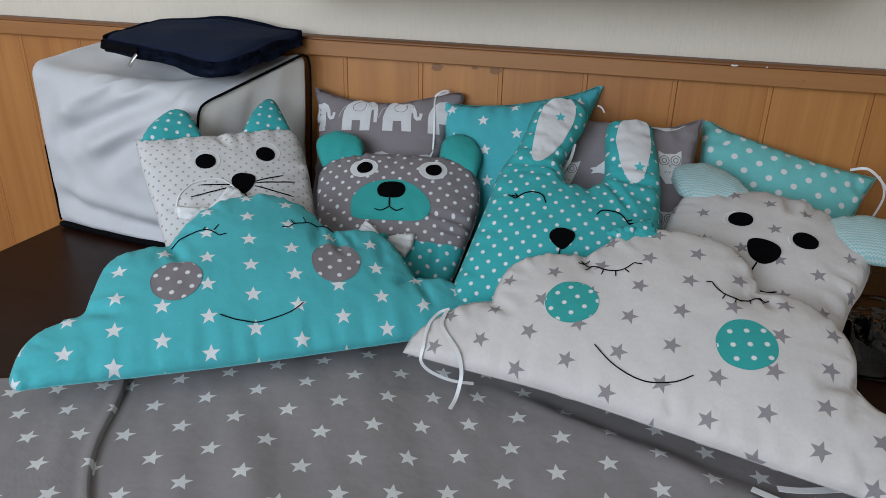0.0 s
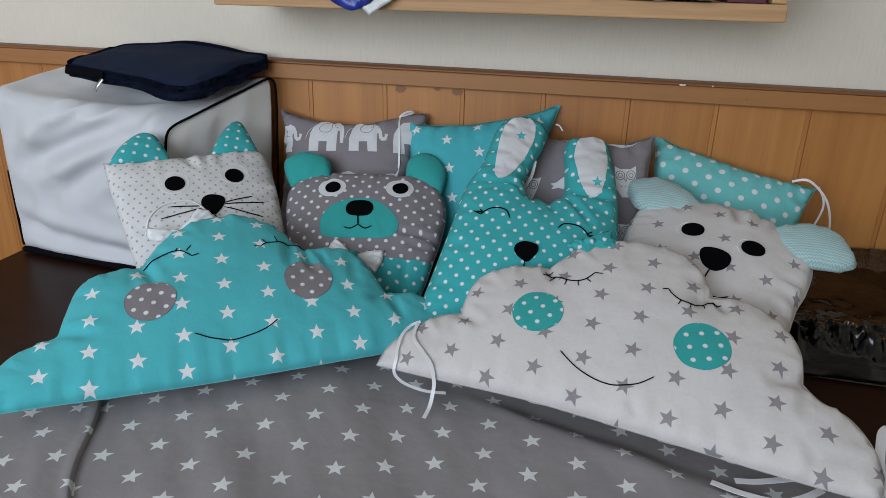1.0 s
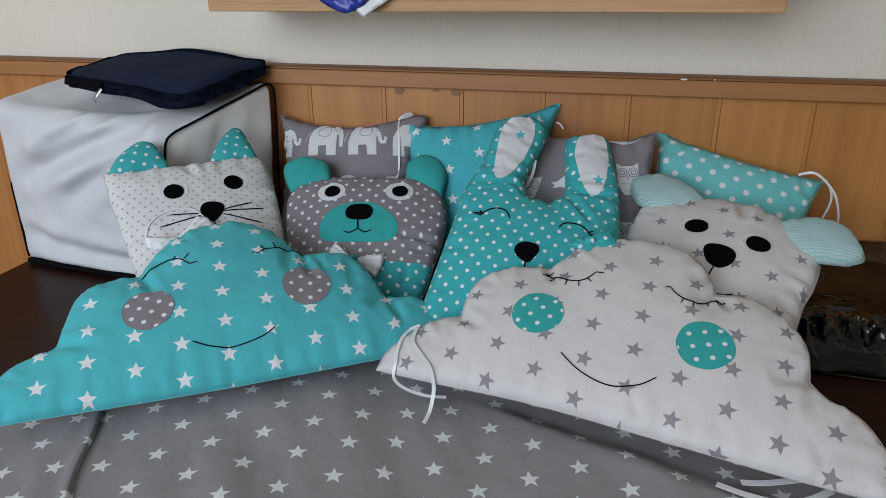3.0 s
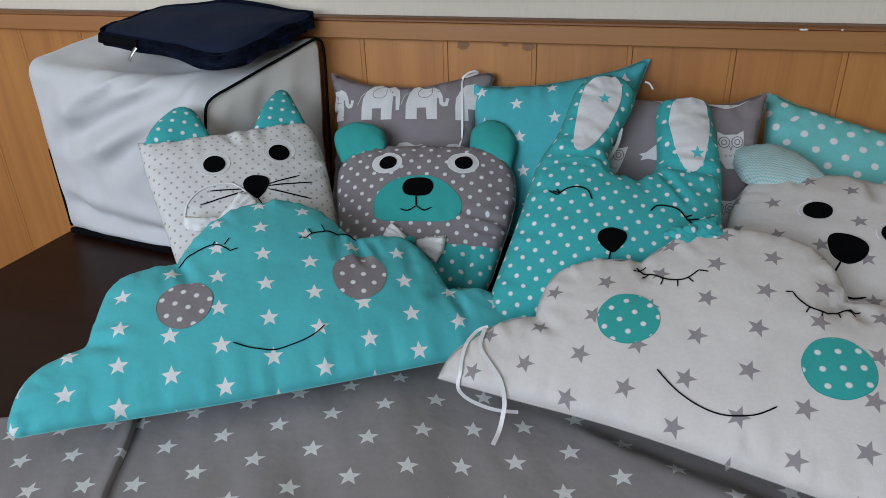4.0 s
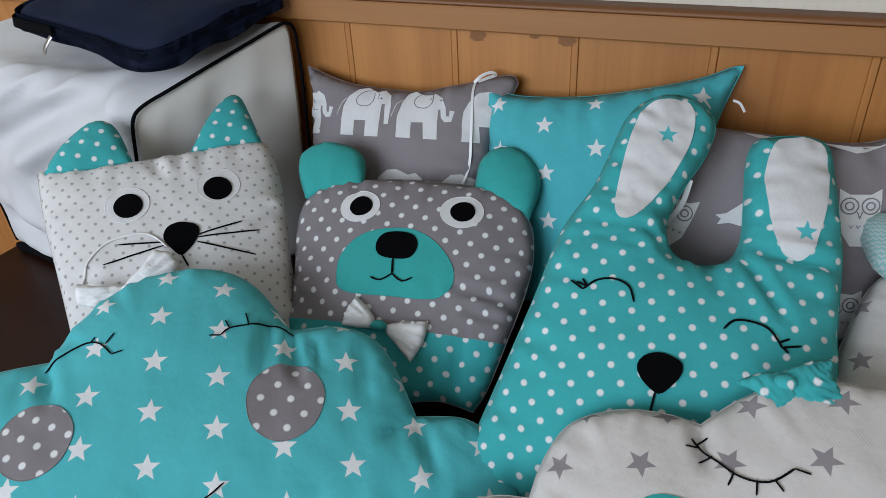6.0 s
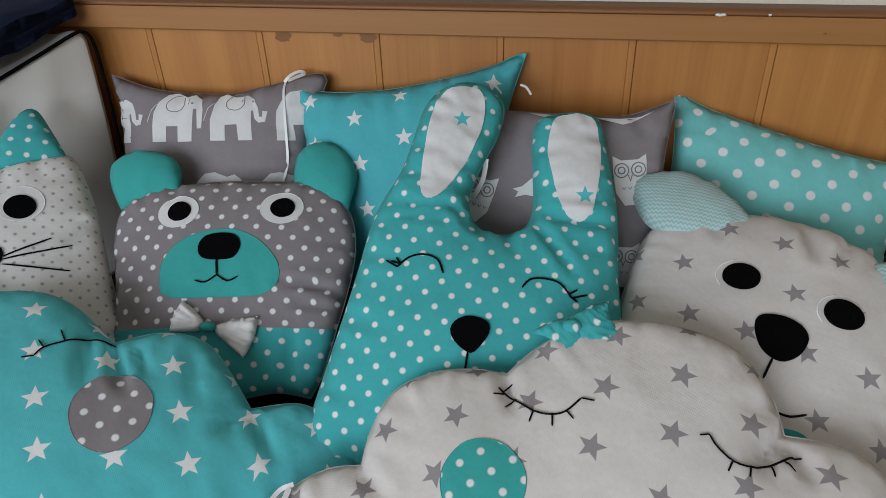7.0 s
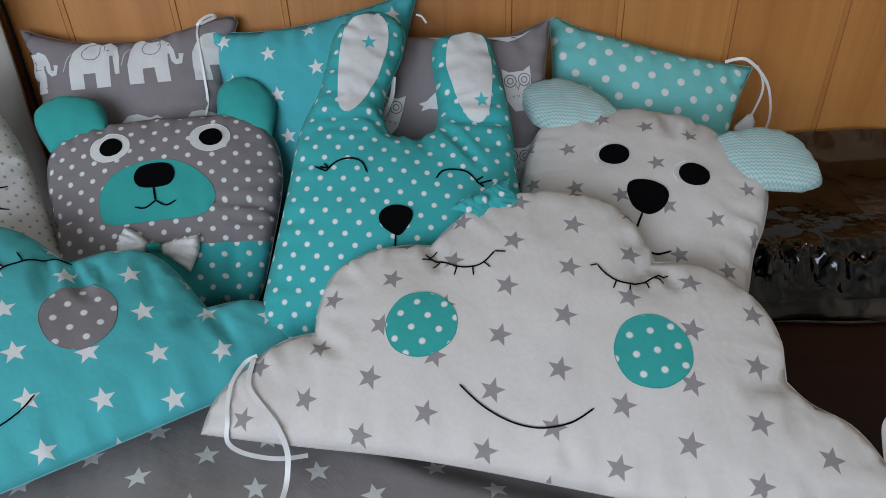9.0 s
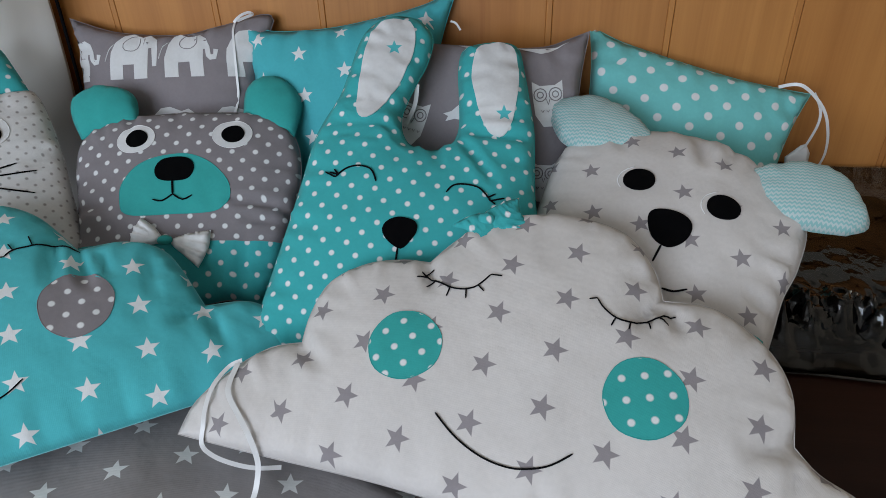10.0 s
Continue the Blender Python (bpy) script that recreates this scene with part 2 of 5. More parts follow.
m_ceiling = plain("white_ceiling_paint", (0.60, 0.59, 0.56), 0.9)
m_frame_white = plain("white_window_paint", (0.80, 0.80, 0.78), 0.4)
m_metal = plain("nickel_metal", (0.55, 0.55, 0.55), 0.3, 1.0)
m_chip = plain("bare_white_filler", (0.80, 0.78, 0.74), 0.8)
m_mark = plain("brown_stain", (0.24, 0.095, 0.026), 0.36)
m_paper = plain("white_paper", (0.75, 0.75, 0.74), 0.6)
m_blue = plain("blue_plastic", (0.02, 0.04, 0.30), 0.3)
m_yellow = plain("yellow_card", (0.65, 0.48, 0.05), 0.5)
m_cyan = plain("cyan_card", (0.05, 0.35, 0.42), 0.5)
m_maroon = plain("maroon_card", (0.10, 0.01, 0.03), 0.5)


def vinyl(name, low, high):
    g = Graph(name)
    vec = g.coords()
    f = g.noise(vec, 5.0, 4)
    c = g.mix(f, low, high)
    n1 = g.bump(g.noise(vec, 900, 2), 0.15, 0.0004)
    return g.out(c, 0.6, g.bump(g.noise(vec, 12, 4, 0.5), 0.15, 0.010, n1), Sheen_Weight=0.1)


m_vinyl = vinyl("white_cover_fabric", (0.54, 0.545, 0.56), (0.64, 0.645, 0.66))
# end panel: warm tone, with the room light it should catch put into the colour
m_vinyl_end_lit = vinyl("warm_white_panel_lit", (0.72, 0.70, 0.66), (0.80, 0.78, 0.74))


def clear_plastic():
    g = Graph("clear_crinkled_plastic")
    vec = g.coords()
    vor = g.node("ShaderNodeTexVoronoi")
    warp = g.node("ShaderNodeVectorMath", operation="ADD")
    wob = g.node("ShaderNodeTexNoise")
    g.put(wob.inputs["Vector"], vec)
    wob.inputs["Scale"].default_value = 16
    scl = g.node("ShaderNodeVectorMath", operation="SCALE")
    g.put(scl.inputs[0], wob.outputs["Color"])
    scl.inputs["Scale"].default_value = 0.05
    g.put(warp.inputs[0], vec)
    g.put(warp.inputs[1], scl.outputs[0])
    g.put(vor.inputs["Vector"], g.scaled(warp.outputs[0], (0.8, 1.0, 1.3)))
    vor.inputs["Scale"].default_value = 26
    nrm = g.bump(vor.outputs["Distance"], 0.18, 0.010, g.bump(g.noise(vec, 30, 3, 0.6), 0.25, 0.006))
    fres = g.node("ShaderNodeFresnel")
    fres.inputs[0].default_value = 1.6
    g.put(fres.inputs["Normal"], nrm)
    tr = g.node("ShaderNodeBsdfTransparent")
    tr.inputs[0].default_value = (0.36, 0.34, 0.33, 1)
    gl = g.node("ShaderNodeBsdfGlossy")
    gl.inputs["Roughness"].default_value = 0.04
    g.put(gl.inputs["Normal"], nrm)
    mx = g.node("ShaderNodeMixShader")
    g.put(mx.inputs[0], fres.outputs[0])
    g.put(mx.inputs[1], tr.outputs[0])
    g.put(mx.inputs[2], gl.outputs[0])
    g.put(g.t.nodes["Material Output"].inputs[0], mx.outputs[0])
    return g.mat


m_plastic = clear_plastic()


# ---- mesh helpers ----
def part(name, bm, material, parent=None, label="", smooth=True):
    me = bpy.data.meshes.new(name)
    bm.to_mesh(me)
    bm.free()
    me.materials.append(material)
    if smooth:
        for p in me.polygons:
            p.use_smooth = True
    ob = new(name, me)
    ob.parent = parent
    return tagged(ob, label)


def box(lo, hi, bev=0.0, segs=2):
    bm = bmesh.new()
    bmesh.ops.create_cube(bm, size=1)
    for v in bm.verts:
        v.co = Vector([lo[i] + (v.co[i] + 0.5) * (hi[i] - lo[i]) for i in range(3)])
    if bev:
        bmesh.ops.bevel(bm, geom=bm.edges[:], offset=bev, segments=segs, affect="EDGES", profile=0.6)
    return bm


def root(name, m, label, category, group=""):
    ob = new(name)
    ob.empty_display_size = 0.05
    ob.matrix_world = m
    return tagged(ob, label, category, group)


def lean(p, slope, az):
    """A frame whose local z is a normal tipped by slope from upright towards az, local x level, local y up the slope."""
    s, a = radians(slope), radians(az)
    n = Vector((math.sin(s) * math.cos(a), math.sin(s) * math.sin(a), math.cos(s)))
    u = Vector((-math.sin(a), math.cos(a), 0))
    v = n.cross(u)
    m = Matrix((u, v, n)).transposed().to_4x4()
    m.translation = p
    return m


def smooth_loop(pts, step=0.006):
    """A closed curve through the points; a point with a third value is a corner."""
    n, out = len(pts), []
    for i in range(n):
        p1, p2 = np.array(pts[i][:2]), np.array(pts[(i + 1) % n][:2])
        p0 = p1 if len(pts[i]) > 2 else np.array(pts[i - 1][:2])
        p3 = p2 if len(pts[(i + 1) % n]) > 2 else np.array(pts[(i + 2) % n][:2])
        k = max(1, int(np.linalg.norm(p2 - p1) / step + 0.5))
        for j in range(k):
            t = j / k
            out.append(0.5 * (2 * p1 + (p2 - p0) * t + (2 * p0 - 5 * p1 + 4 * p2 - p3) * t * t + (3 * p1 - p0 - 3 * p2 + p3) * t ** 3))
    return np.array(out)


def straight_loop(pts, step=0.005):
    out, n = [], len(pts)
    for i in range(n):
        a, b = np.array(pts[i][:2]), np.array(pts[(i + 1) % n][:2])
        k = max(1, int(np.linalg.norm(b - a) / step + 0.5))
        out += [a + (b - a) * j / k for j in range(k)]
    return np.array(out)


def inside(loop, X, Y):
    hit = np.zeros(X.shape, bool)
    a, b = loop, np.roll(loop, -1, 0)
    for (x0, y0), (x1, y1) in zip(a, b):
        if y0 != y1:
            hit ^= ((y0 > Y) != (y1 > Y)) & (X < (x1 - x0) * (Y - y0) / (y1 - y0) + x0)
    return hit


def gap(loop, x, y):
    return np.sqrt(((loop[:, 0] - x) ** 2 + (loop[:, 1] - y) ** 2).min())


def triangles(loop, pts):
    from mathutils import geometry
    n = len(loop)
    vs = [Vector(p) for p in loop] + [Vector(p) for p in pts]
    res = geometry.delaunay_2d_cdt(vs, [(i, (i + 1) % n) for i in range(n)], [], 1, 1e-6)
    return [v[:] for v in res[0]], [list(f) for f in res[2]]


class Cushion:
    """A stuffed shape: an outline blown up like a skin under pressure, with a stitched seam round it and puckers along the seam."""

    def __init__(self, loop, front, back, step=0.007, pucker=0.0016, seed=0, dents=(), creases=(), pleat=None, wrap=1.0):
        self.loop, self.front, self.back, self.step = loop, front, back, step
        lo, hi = loop.min(0) - 2 * step, loop.max(0) + 2 * step
        self.lo = lo
        nx, ny = int((hi[0] - lo[0]) / step) + 1, int((hi[1] - lo[1]) / step) + 1
        X, Y = np.meshgrid(lo[0] + step * np.arange(nx), lo[1] + step * np.arange(ny), indexing="ij")
        M = inside(loop, X, Y)
        U = np.zeros(X.shape)
        for _ in range(900):
            U[1:-1, 1:-1] = np.where(M[1:-1, 1:-1], 0.25 * (U[2:, 1:-1] + U[:-2, 1:-1] + U[1:-1, 2:] + U[1:-1, :-2] + step * step), 0)
        S = (U / U.max()) ** 0.5
        r = np.random.RandomState(seed + 5)
        seg = np.linalg.norm(np.roll(loop, -1, 0) - loop, axis=1)
        run = np.cumsum(seg)
        W = np.zeros(X.shape)
        ph = r.rand(4) * 6.28
        for i, j in zip(*np.nonzero(M)):
            d = np.sqrt((loop[:, 0] - X[i, j]) ** 2 + (loop[:, 1] - Y[i, j]) ** 2)
            k = d.argmin()
            s, dd = run[k], d[k]
            wob = math.sin(s * 190 + ph[0]) + 0.8 * math.sin(s * 310 + ph[1] + 2 * math.sin(s * 23)) + 0.6 * math.sin(s * 97 + ph[2])
            W[i, j] = 1.55 * pucker * wob * math.exp(-dd / 0.022) * min(1, dd / 0.008)
            W[i, j] += 0.0011 * noise.noise((X[i, j] * 55 + seed, Y[i, j] * 40, seed + 2)) * min(1, dd / 0.02)
            W[i, j] += 0.0022 * noise.noise((X[i, j] * 17 + seed * 3.1, Y[i, j] * 17, seed)) * min(1, dd / 0.02)
        for dx, dy, rad, depth in dents:
            W -= depth * np.exp(-((X - dx) ** 2 + (Y - dy) ** 2) / rad ** 2) * M
        for x0, y0, x1, y1, wide, depth in creases:
            L2 = (x1 - x0) ** 2 + (y1 - y0) ** 2
            t = np.clip(((X - x0) * (x1 - x0) + (Y - y0) * (y1 - y0)) / L2, 0, 1)
            dd = np.hypot(X - x0 - t * (x1 - x0), Y - y0 - t * (y1 - y0))
            W -= 1.9 * depth * (np.exp(-(dd / wide) ** 2) - 0.45 * np.exp(-((dd - 1.9 * wide) / wide) ** 2)) * np.sin(math.pi * (0.12 + 0.76 * t)) * M
        if pleat:
            kx, ky, count, amp = pleat
            an, rr = np.arctan2(Y - ky, X - kx), np.hypot(X - kx, Y - ky)
            W += amp * np.sin(an * count) * np.clip(rr / 0.02, 0.2, 1.4) * M
        self.H = S * front + W
        self.HB = S * back + 0.5 * W
        self.M, self.X, self.Y = M, X, Y
        # lie of the flat cloth: lengths along the blown-up face, so that a print keeps its size where the face turns down
        gx, gy = np.gradient(S * front, step)
        more = [(np.sqrt(1 + np.minimum(np.abs(k), 3.5) ** 2) - 1) * (np.abs(k) > 0.3) * step for k in (gx, gy)]
        ci, cj = int((0.5 * (loop[:, 0].min() + loop[:, 0].max()) - lo[0]) / step), int((0.5 * (loop[:, 1].min() + loop[:, 1].max()) - lo[1]) / step)
        EX, EY = np.cumsum(more[0], 0), np.cumsum(more[1], 1)
        self.FX, self.FY = X + wrap * (EX - EX[ci:ci + 1, :]), Y + wrap * (EY - EY[:, cj:cj + 1])

    def height(self, x, y, field=None):
        F = self.H if field is None else field
        fx, fy = (x - self.lo[0]) / self.step, (y - self.lo[1]) / self.step
        i, j = int(np.clip(fx, 0, F.shape[0] - 2)), int(np.clip(fy, 0, F.shape[1] - 2))
        a, b = fx - i, fy - j
        return float((1 - a) * (1 - b) * F[i, j] + a * (1 - b) * F[i + 1, j] + (1 - a) * b * F[i, j + 1] + a * b * F[i + 1, j + 1])

    def mesh(self, keep=None, lift=0.0):
        pts = [(x, y) for x, y, m in zip(self.X.ravel(), self.Y.ravel(), self.M.ravel()) if m and gap(self.loop, x, y) > 0.6 * self.step]
        vs, fs = triangles(self.loop, pts)
        nb = len(self.loop)
        bm = bmesh.new()
        top = [bm.verts.new((x, y, lift + (0 if i < nb else max(0.0015, self.height(x, y))))) for i, (x, y) in enumerate(vs)]
        low = [top[i] if i < nb else bm.verts.new((x, y, lift - max(0.0012, self.height(x, y, self.HB)))) for i, (x, y) in enumerate(vs)]
        for f in fs:
            c = np.mean([vs[i] for i in f], axis=0)
            if keep and not keep(*c):
                continue
            bm.faces.new([top[i] for i in f])
            if any(i >= nb for i in f):
                bm.faces.new([low[i] for i in reversed(f)])
        bmesh.ops.delete(bm, geom=[v for v in bm.verts if not v.link_faces], context="VERTS")
        bmesh.ops.recalc_face_normals(bm, faces=bm.faces[:])
        flat = bm.loops.layers.uv.new("flat_cloth")
        for f in bm.faces:
            for corner in f.loops:
                x, y = corner.vert.co.x, corner.vert.co.y
                corner[flat].uv = (self.height(x, y, self.FX), self.height(x, y, self.FY))
        return bm

    def patch(self, loop, lift=0.0014, step=0.004):
        """A thin piece of cloth sewn on the front."""
        lo, hi = loop.min(0), loop.max(0)
        X, Y = np.meshgrid(np.arange(lo[0], hi[0], step), np.arange(lo[1], hi[1], step), indexing="ij")
        M = inside(loop, X, Y)
        pts = [(x, y) for x, y, m in zip(X.ravel(), Y.ravel(), M.ravel()) if m and gap(loop, x, y) > 0.45 * step]
        vs, fs = triangles(loop, pts)
        nb = len(loop)
        bm = bmesh.new()
        top = [bm.verts.new((x, y, self.height(x, y) + lift)) for x, y in vs]
        low = [bm.verts.new((x, y, self.height(x, y) - 0.002)) for x, y in vs[:nb]]
        for f in fs:
            bm.faces.new([top[i] for i in f])
        for i in range(nb):
            j = (i + 1) % nb
            bm.faces.new((top[i], low[i], low[j], top[j]))
            bm.edges.get((top[i], top[j])).smooth = False
        bmesh.ops.recalc_face_normals(bm, faces=bm.faces[:])
        return bm

    def line(self, pts, r=0.0010, lift=0.0012, close=False, smooth=True):
        """A stitched thread that follows the front."""
        if smooth and len(pts) > 2:
            q = smooth_loop([pts[0] + (1,)] + [p for p in pts[1:-1]] + [pts[-1] + (1,)], 0.004)
            k = int(np.argmin(((q - np.array(pts[-1])) ** 2).sum(1)))
            q = q[:k + 1]
        else:
            q = [np.array(pts[0]) + (np.array(pts[-1]) - np.array(pts[0])) * t for t in np.linspace(0, 1, 8)] if len(pts) == 2 else np.array(pts)
        return tube([(x, y, self.height(x, y) + lift) for x, y in q], r, close)


def tube(path, r, close=False, sides=6, taper=False):
    bm = bmesh.new()
    P = [Vector(p) for p in path]
    n, rings = len(P), []
    for i, p in enumerate(P):
        a = P[(i - 1) % n] if close else P[max(0, i - 1)]
        b = P[(i + 1) % n] if close else P[min(n - 1, i + 1)]
        d = (b - a).normalized() if (b - a).length > 1e-9 else Vector((1, 0, 0))
        s = d.cross(Vector((0.13, 0.21, 0.97))).normalized()
        w = d.cross(s)
        rr = r * (0.6 if not close and i in (0, n - 1) else 1)
        rings.append([bm.verts.new(p + rr * (s * math.cos(k * 2 * math.pi / sides) + w * math.sin(k * 2 * math.pi / sides))) for k in range(sides)])
    for i in range(n if close else n - 1):
        A, B = rings[i], rings[(i + 1) % n]
        for k in range(sides):
            bm.faces.new((A[k], A[(k + 1) % sides], B[(k + 1) % sides], B[k]))
    if not close:
        bm.faces.new(rings[0][::-1])
        bm.faces.new(rings[-1])
    bmesh.ops.recalc_face_normals(bm, faces=bm.faces[:])
    return bm


def curve3(pts, per=10):
    """A smooth open curve through points in space."""
    P = [np.array(p, float) for p in pts]
    out = []
    for i in range(len(P) - 1):
        p1, p2 = P[i], P[i + 1]
        p0, p3 = P[max(0, i - 1)], P[min(len(P) - 1, i + 2)]
        for j in range(per):
            t = j / per
            out.append(0.5 * (2 * p1 + (p2 - p0) * t + (2 * p0 - 5 * p1 + 4 * p2 - p3) * t * t + (3 * p1 - p0 - 3 * p2 + p3) * t ** 3))
    return out + [P[-1]]


def strip(pts, width, up=(0, 0, 1), twist=0.0, per=10):
    """A flat ribbon along a curve, lying across the direction up."""
    q = [Vector(p) for p in curve3(pts, per)]
    bm, rows = bmesh.new(), []
    n = len(q)
    for i, p in enumerate(q):
        d = (q[min(n - 1, i + 1)] - q[max(0, i - 1)]).normalized()
        u = Vector(up)
        a = twist * i / n
        s = d.cross(u).normalized()
        w = s.cross(d)
        s = s * math.cos(a) + w * math.sin(a)
        nn = d.cross(s) * 0.0003
        rows.append([bm.verts.new(p + s * width * k / 2 + nn * z) for z in (1, -1) for k in (-1, 0, 1)])
    for A, B in zip(rows, rows[1:]):
        for k in (0, 1):
            bm.faces.new((A[k], A[k + 1], B[k + 1], B[k]))
            bm.faces.new((A[k + 3], B[k + 3], B[k + 4], A[k + 4]))
        bm.faces.new((A[0], B[0], B[3], A[3]))
        bm.faces.new((A[2], A[5], B[5], B[2]))
    bmesh.ops.recalc_face_normals(bm, faces=bm.faces[:])
    return bm


def ellipse(x, y, a, b, turn=0.0, n=36):
    t = np.linspace(0, 2 * math.pi, n, endpoint=False)
    c, s = math.cos(radians(turn)), math.sin(radians(turn))
    ex, ey = a * np.cos(t), b * np.sin(t)
    return np.stack([x + ex * c - ey * s, y + ex * s + ey * c], 1)


def seam(cushion, material, rt, name="seam"):
    part(name, tube([(x, y, 0) for x, y in cushion.loop], 0.0005, True, 5), material, rt)


def sewn(cushion, rt, name, loop, material, edge_mat=None, label="", lift=0.0006, parent=None):
    """A patch with its stitched rim."""
    ob = part(name, cushion.patch(loop, lift), material, parent or rt, label)
    if edge_mat:
        part("stitching", tube([(x, y, cushion.height(x, y) + lift) for x, y in loop], 0.0004, True, 5), edge_mat, ob)
    return ob


# ---- the room ----
X0, X1, Y0, Y1, H = -2.3, 2.1, -3.1, 0.012, 2.55


def wall(name, lo, hi, mat=None):
    return tagged(part(name, box(lo, hi), mat or m_wall, smooth=False), "cream embossed wallpaper wall", "wall", kind="structure")


tagged(part("floor", box((X0 - 0.1, Y0 - 0.1, -0.05), (X1 + 0.1, Y1 + 0.15, 0)), m_floor, smooth=False), "brown wooden floor of the room", "floor", kind="structure")
tagged(part("ceiling", box((X0 - 0.1, Y0 - 0.1, H), (X1 + 0.1, Y1 + 0.15, H + 0.08)), m_ceiling, smooth=False), "white painted ceiling", "ceiling", kind="structure")
wall("wall_north", (X0, Y1, 0), (X1, Y1 + 0.12, H))
wall("wall_west", (X0 - 0.1, Y0, 0), (X0, Y1 + 0.12, H))
wall("wall_east", (X1, Y0, 0), (X1 + 0.1, Y1 + 0.12, H))
# the south wall has the window through it
WX0, WX1, WZ0, WZ1 = -1.95, 0.45, 1.06, 2.42
south = tagged(new("wall_south"), "cream wallpaper wall with a window opening", "wall", kind="structure")
for lo, hi in (((X0, WZ1 * 0), (WX0, H)), ((WX1, 0), (X1, H)), ((WX0, 0), (WX1, WZ0)), ((WX0, WZ1), (WX1, H))):
    part("wall_piece", box((lo[0], Y0 - 0.1, lo[1]), (hi[0], Y0, hi[1])), m_wall, south, smooth=False)
window = tagged(new("window_1"), "white framed window letting in daylight", "window", kind="structure")
for lo, hi in (((WX0, WZ0), (WX1, WZ0 + 0.06)), ((WX0, WZ1 - 0.06), (WX1, WZ1)), ((WX0, WZ0 + 0.06), (WX0 + 0.06, WZ1 - 0.06)), ((WX1 - 0.06, WZ0 + 0.06), (WX1, WZ1 - 0.06))):
    part("window_frame", box((lo[0], Y0 - 0.08, lo[1]), (hi[0], Y0 - 0.02, hi[1]), 0.004), m_frame_white, window, smooth=False)

# panelled lower wall: upright boards and the rail that caps them
panelling = tagged(new("wall_panelling"), "varnished orange-brown wooden wall panelling with upright boards", "panelling", kind="structure")
backing = part("backing", box((X0, 0.0098, 0.0), (X1, 0.0118, 1.09)), m_mark, panelling, smooth=False)
def plank_mesh(name, x0, x1):
    bm = box((x0, 0.0, 0.0), (x1, 0.0096, 1.100), 0.0007, 1)
    me = bpy.data.meshes.new(name)
    bm.to_mesh(me)
    bm.free()
    me.materials.append(m_panel)
    return me


# each board has a narrow bead along one edge
board_me, bead_me = plank_mesh("board", -0.0747, 0.0671), plank_mesh("bead", 0.0672, 0.0747)
for k in range(-15, 14):
    for name, me in (("board", board_me), ("bead", bead_me)):
        b = new(name, me)
        b.parent = panelling
        b.location = (0.076 + 0.15 * k, 0, 0)
# the rail that caps the boards
def moulding(prof):
    """A profile (y, z) drawn along the wall, a little out of level."""
    bm = bmesh.new()
    for x in (X0, X1):
        for y, z in prof:
            bm.verts.new((x, y, z - 0.0070 * (x - 0.2)))
    bm.verts.ensure_lookup_table()
    n = len(prof)
    for i in range(n):
        j = (i + 1) % n
        bm.faces.new([bm.verts[k] for k in (i, j, n + j, n + i)])
    bmesh.ops.recalc_face_normals(bm, faces=bm.faces[:])
    return bm


rail_bm = moulding([(0.0115, 1.0905), (-0.0145, 1.0905), (-0.0165, 1.0925), (-0.0170, 1.1170), (-0.0160, 1.1188), (0.0115, 1.1190)])
rail = tagged(part("dado_rail", rail_bm, m_rail, smooth=False), "varnished wooden dado rail with chipped varnish", "trim", kind="structure")
part("rail_cap", moulding([(0.0115, 1.1192), (-0.0145, 1.1192), (-0.0150, 1.1205), (-0.0135, 1.1240), (-0.0080, 1.1255), (0.0115, 1.1262)]), m_rail_cap, rail, "darker cap along the top")
for x, z, w, h in ((0.533, 1.1180, 0.011, 0.0020), (0.582, 1.1182, 0.0028, 0.0015)):
    part("chip", tube([(x - w / 2 + w * i / 5, -0.0172, z + 0.0004 * math.sin(i * 2.1)) for i in range(6)], h / 1.2), m_chip, rail, "bare white chip in the varnish")
for x, z, ra, rb, y in ((0.028, 1.0835, 0.0105, 0.0075, -0.0004), (0.099, 1.0865, 0.0060, 0.0035, -0.0004), (0.137, 1.0835, 0.0105, 0.0070, -0.0004), (0.640, 1.100, 0.0020, 0.0012, -0.0175)):
    bm = bmesh.new()
    bmesh.ops.create_circle(bm, cap_ends=True, radius=1, segments=18, matrix=Matrix.Translation((x, y, z)) @ Matrix.Rotation(radians(90), 4, "X") @ Matrix.Diagonal((ra, rb, 1, 1)))
    for v in bm.verts:
        v.co.x += 0.16 * ra * math.sin(v.co.z * 1900 + x * 50)
    part("stain", bm, m_mark, rail if z > 1.09 else panelling, "dark brown varnish stain")



# ---- the table ----
table = root("table", pose(0, 0, 0), "dark brown lacquered wooden table against the panelling", "table")
TX0, TX1, TY0 = -0.718, 1.35, -1.02
part("tabletop", box((TX0, TY0, 0.715), (TX1, -0.004, 0.75), 0.004), m_table, table, smooth=False)
part("apron", box((TX0 + 0.06, TY0 + 0.05, 0.62), (TX1 - 0.06, TY0 + 0.07, 0.715)), m_table, table, smooth=False)
part("apron", box((TX0 + 0.06, -0.06, 0.62), (TX1 - 0.06, -0.04, 0.715)), m_table, table, smooth=False)
for x in (TX0 + 0.04, TX1 - 0.10):
    for y in (TY0 + 0.04, -0.10):
        part("leg", box((x, y, 0), (x + 0.06, y + 0.06, 0.715), 0.005), m_table, table, smooth=False)

# ---- the starred sheet: an upper layer whose fold lies over the lower one ----
def fold_x(y):
    return -0.199 + (y + 0.652) * -0.65 + 0.012 * math.sin((y + 0.7) * 22)


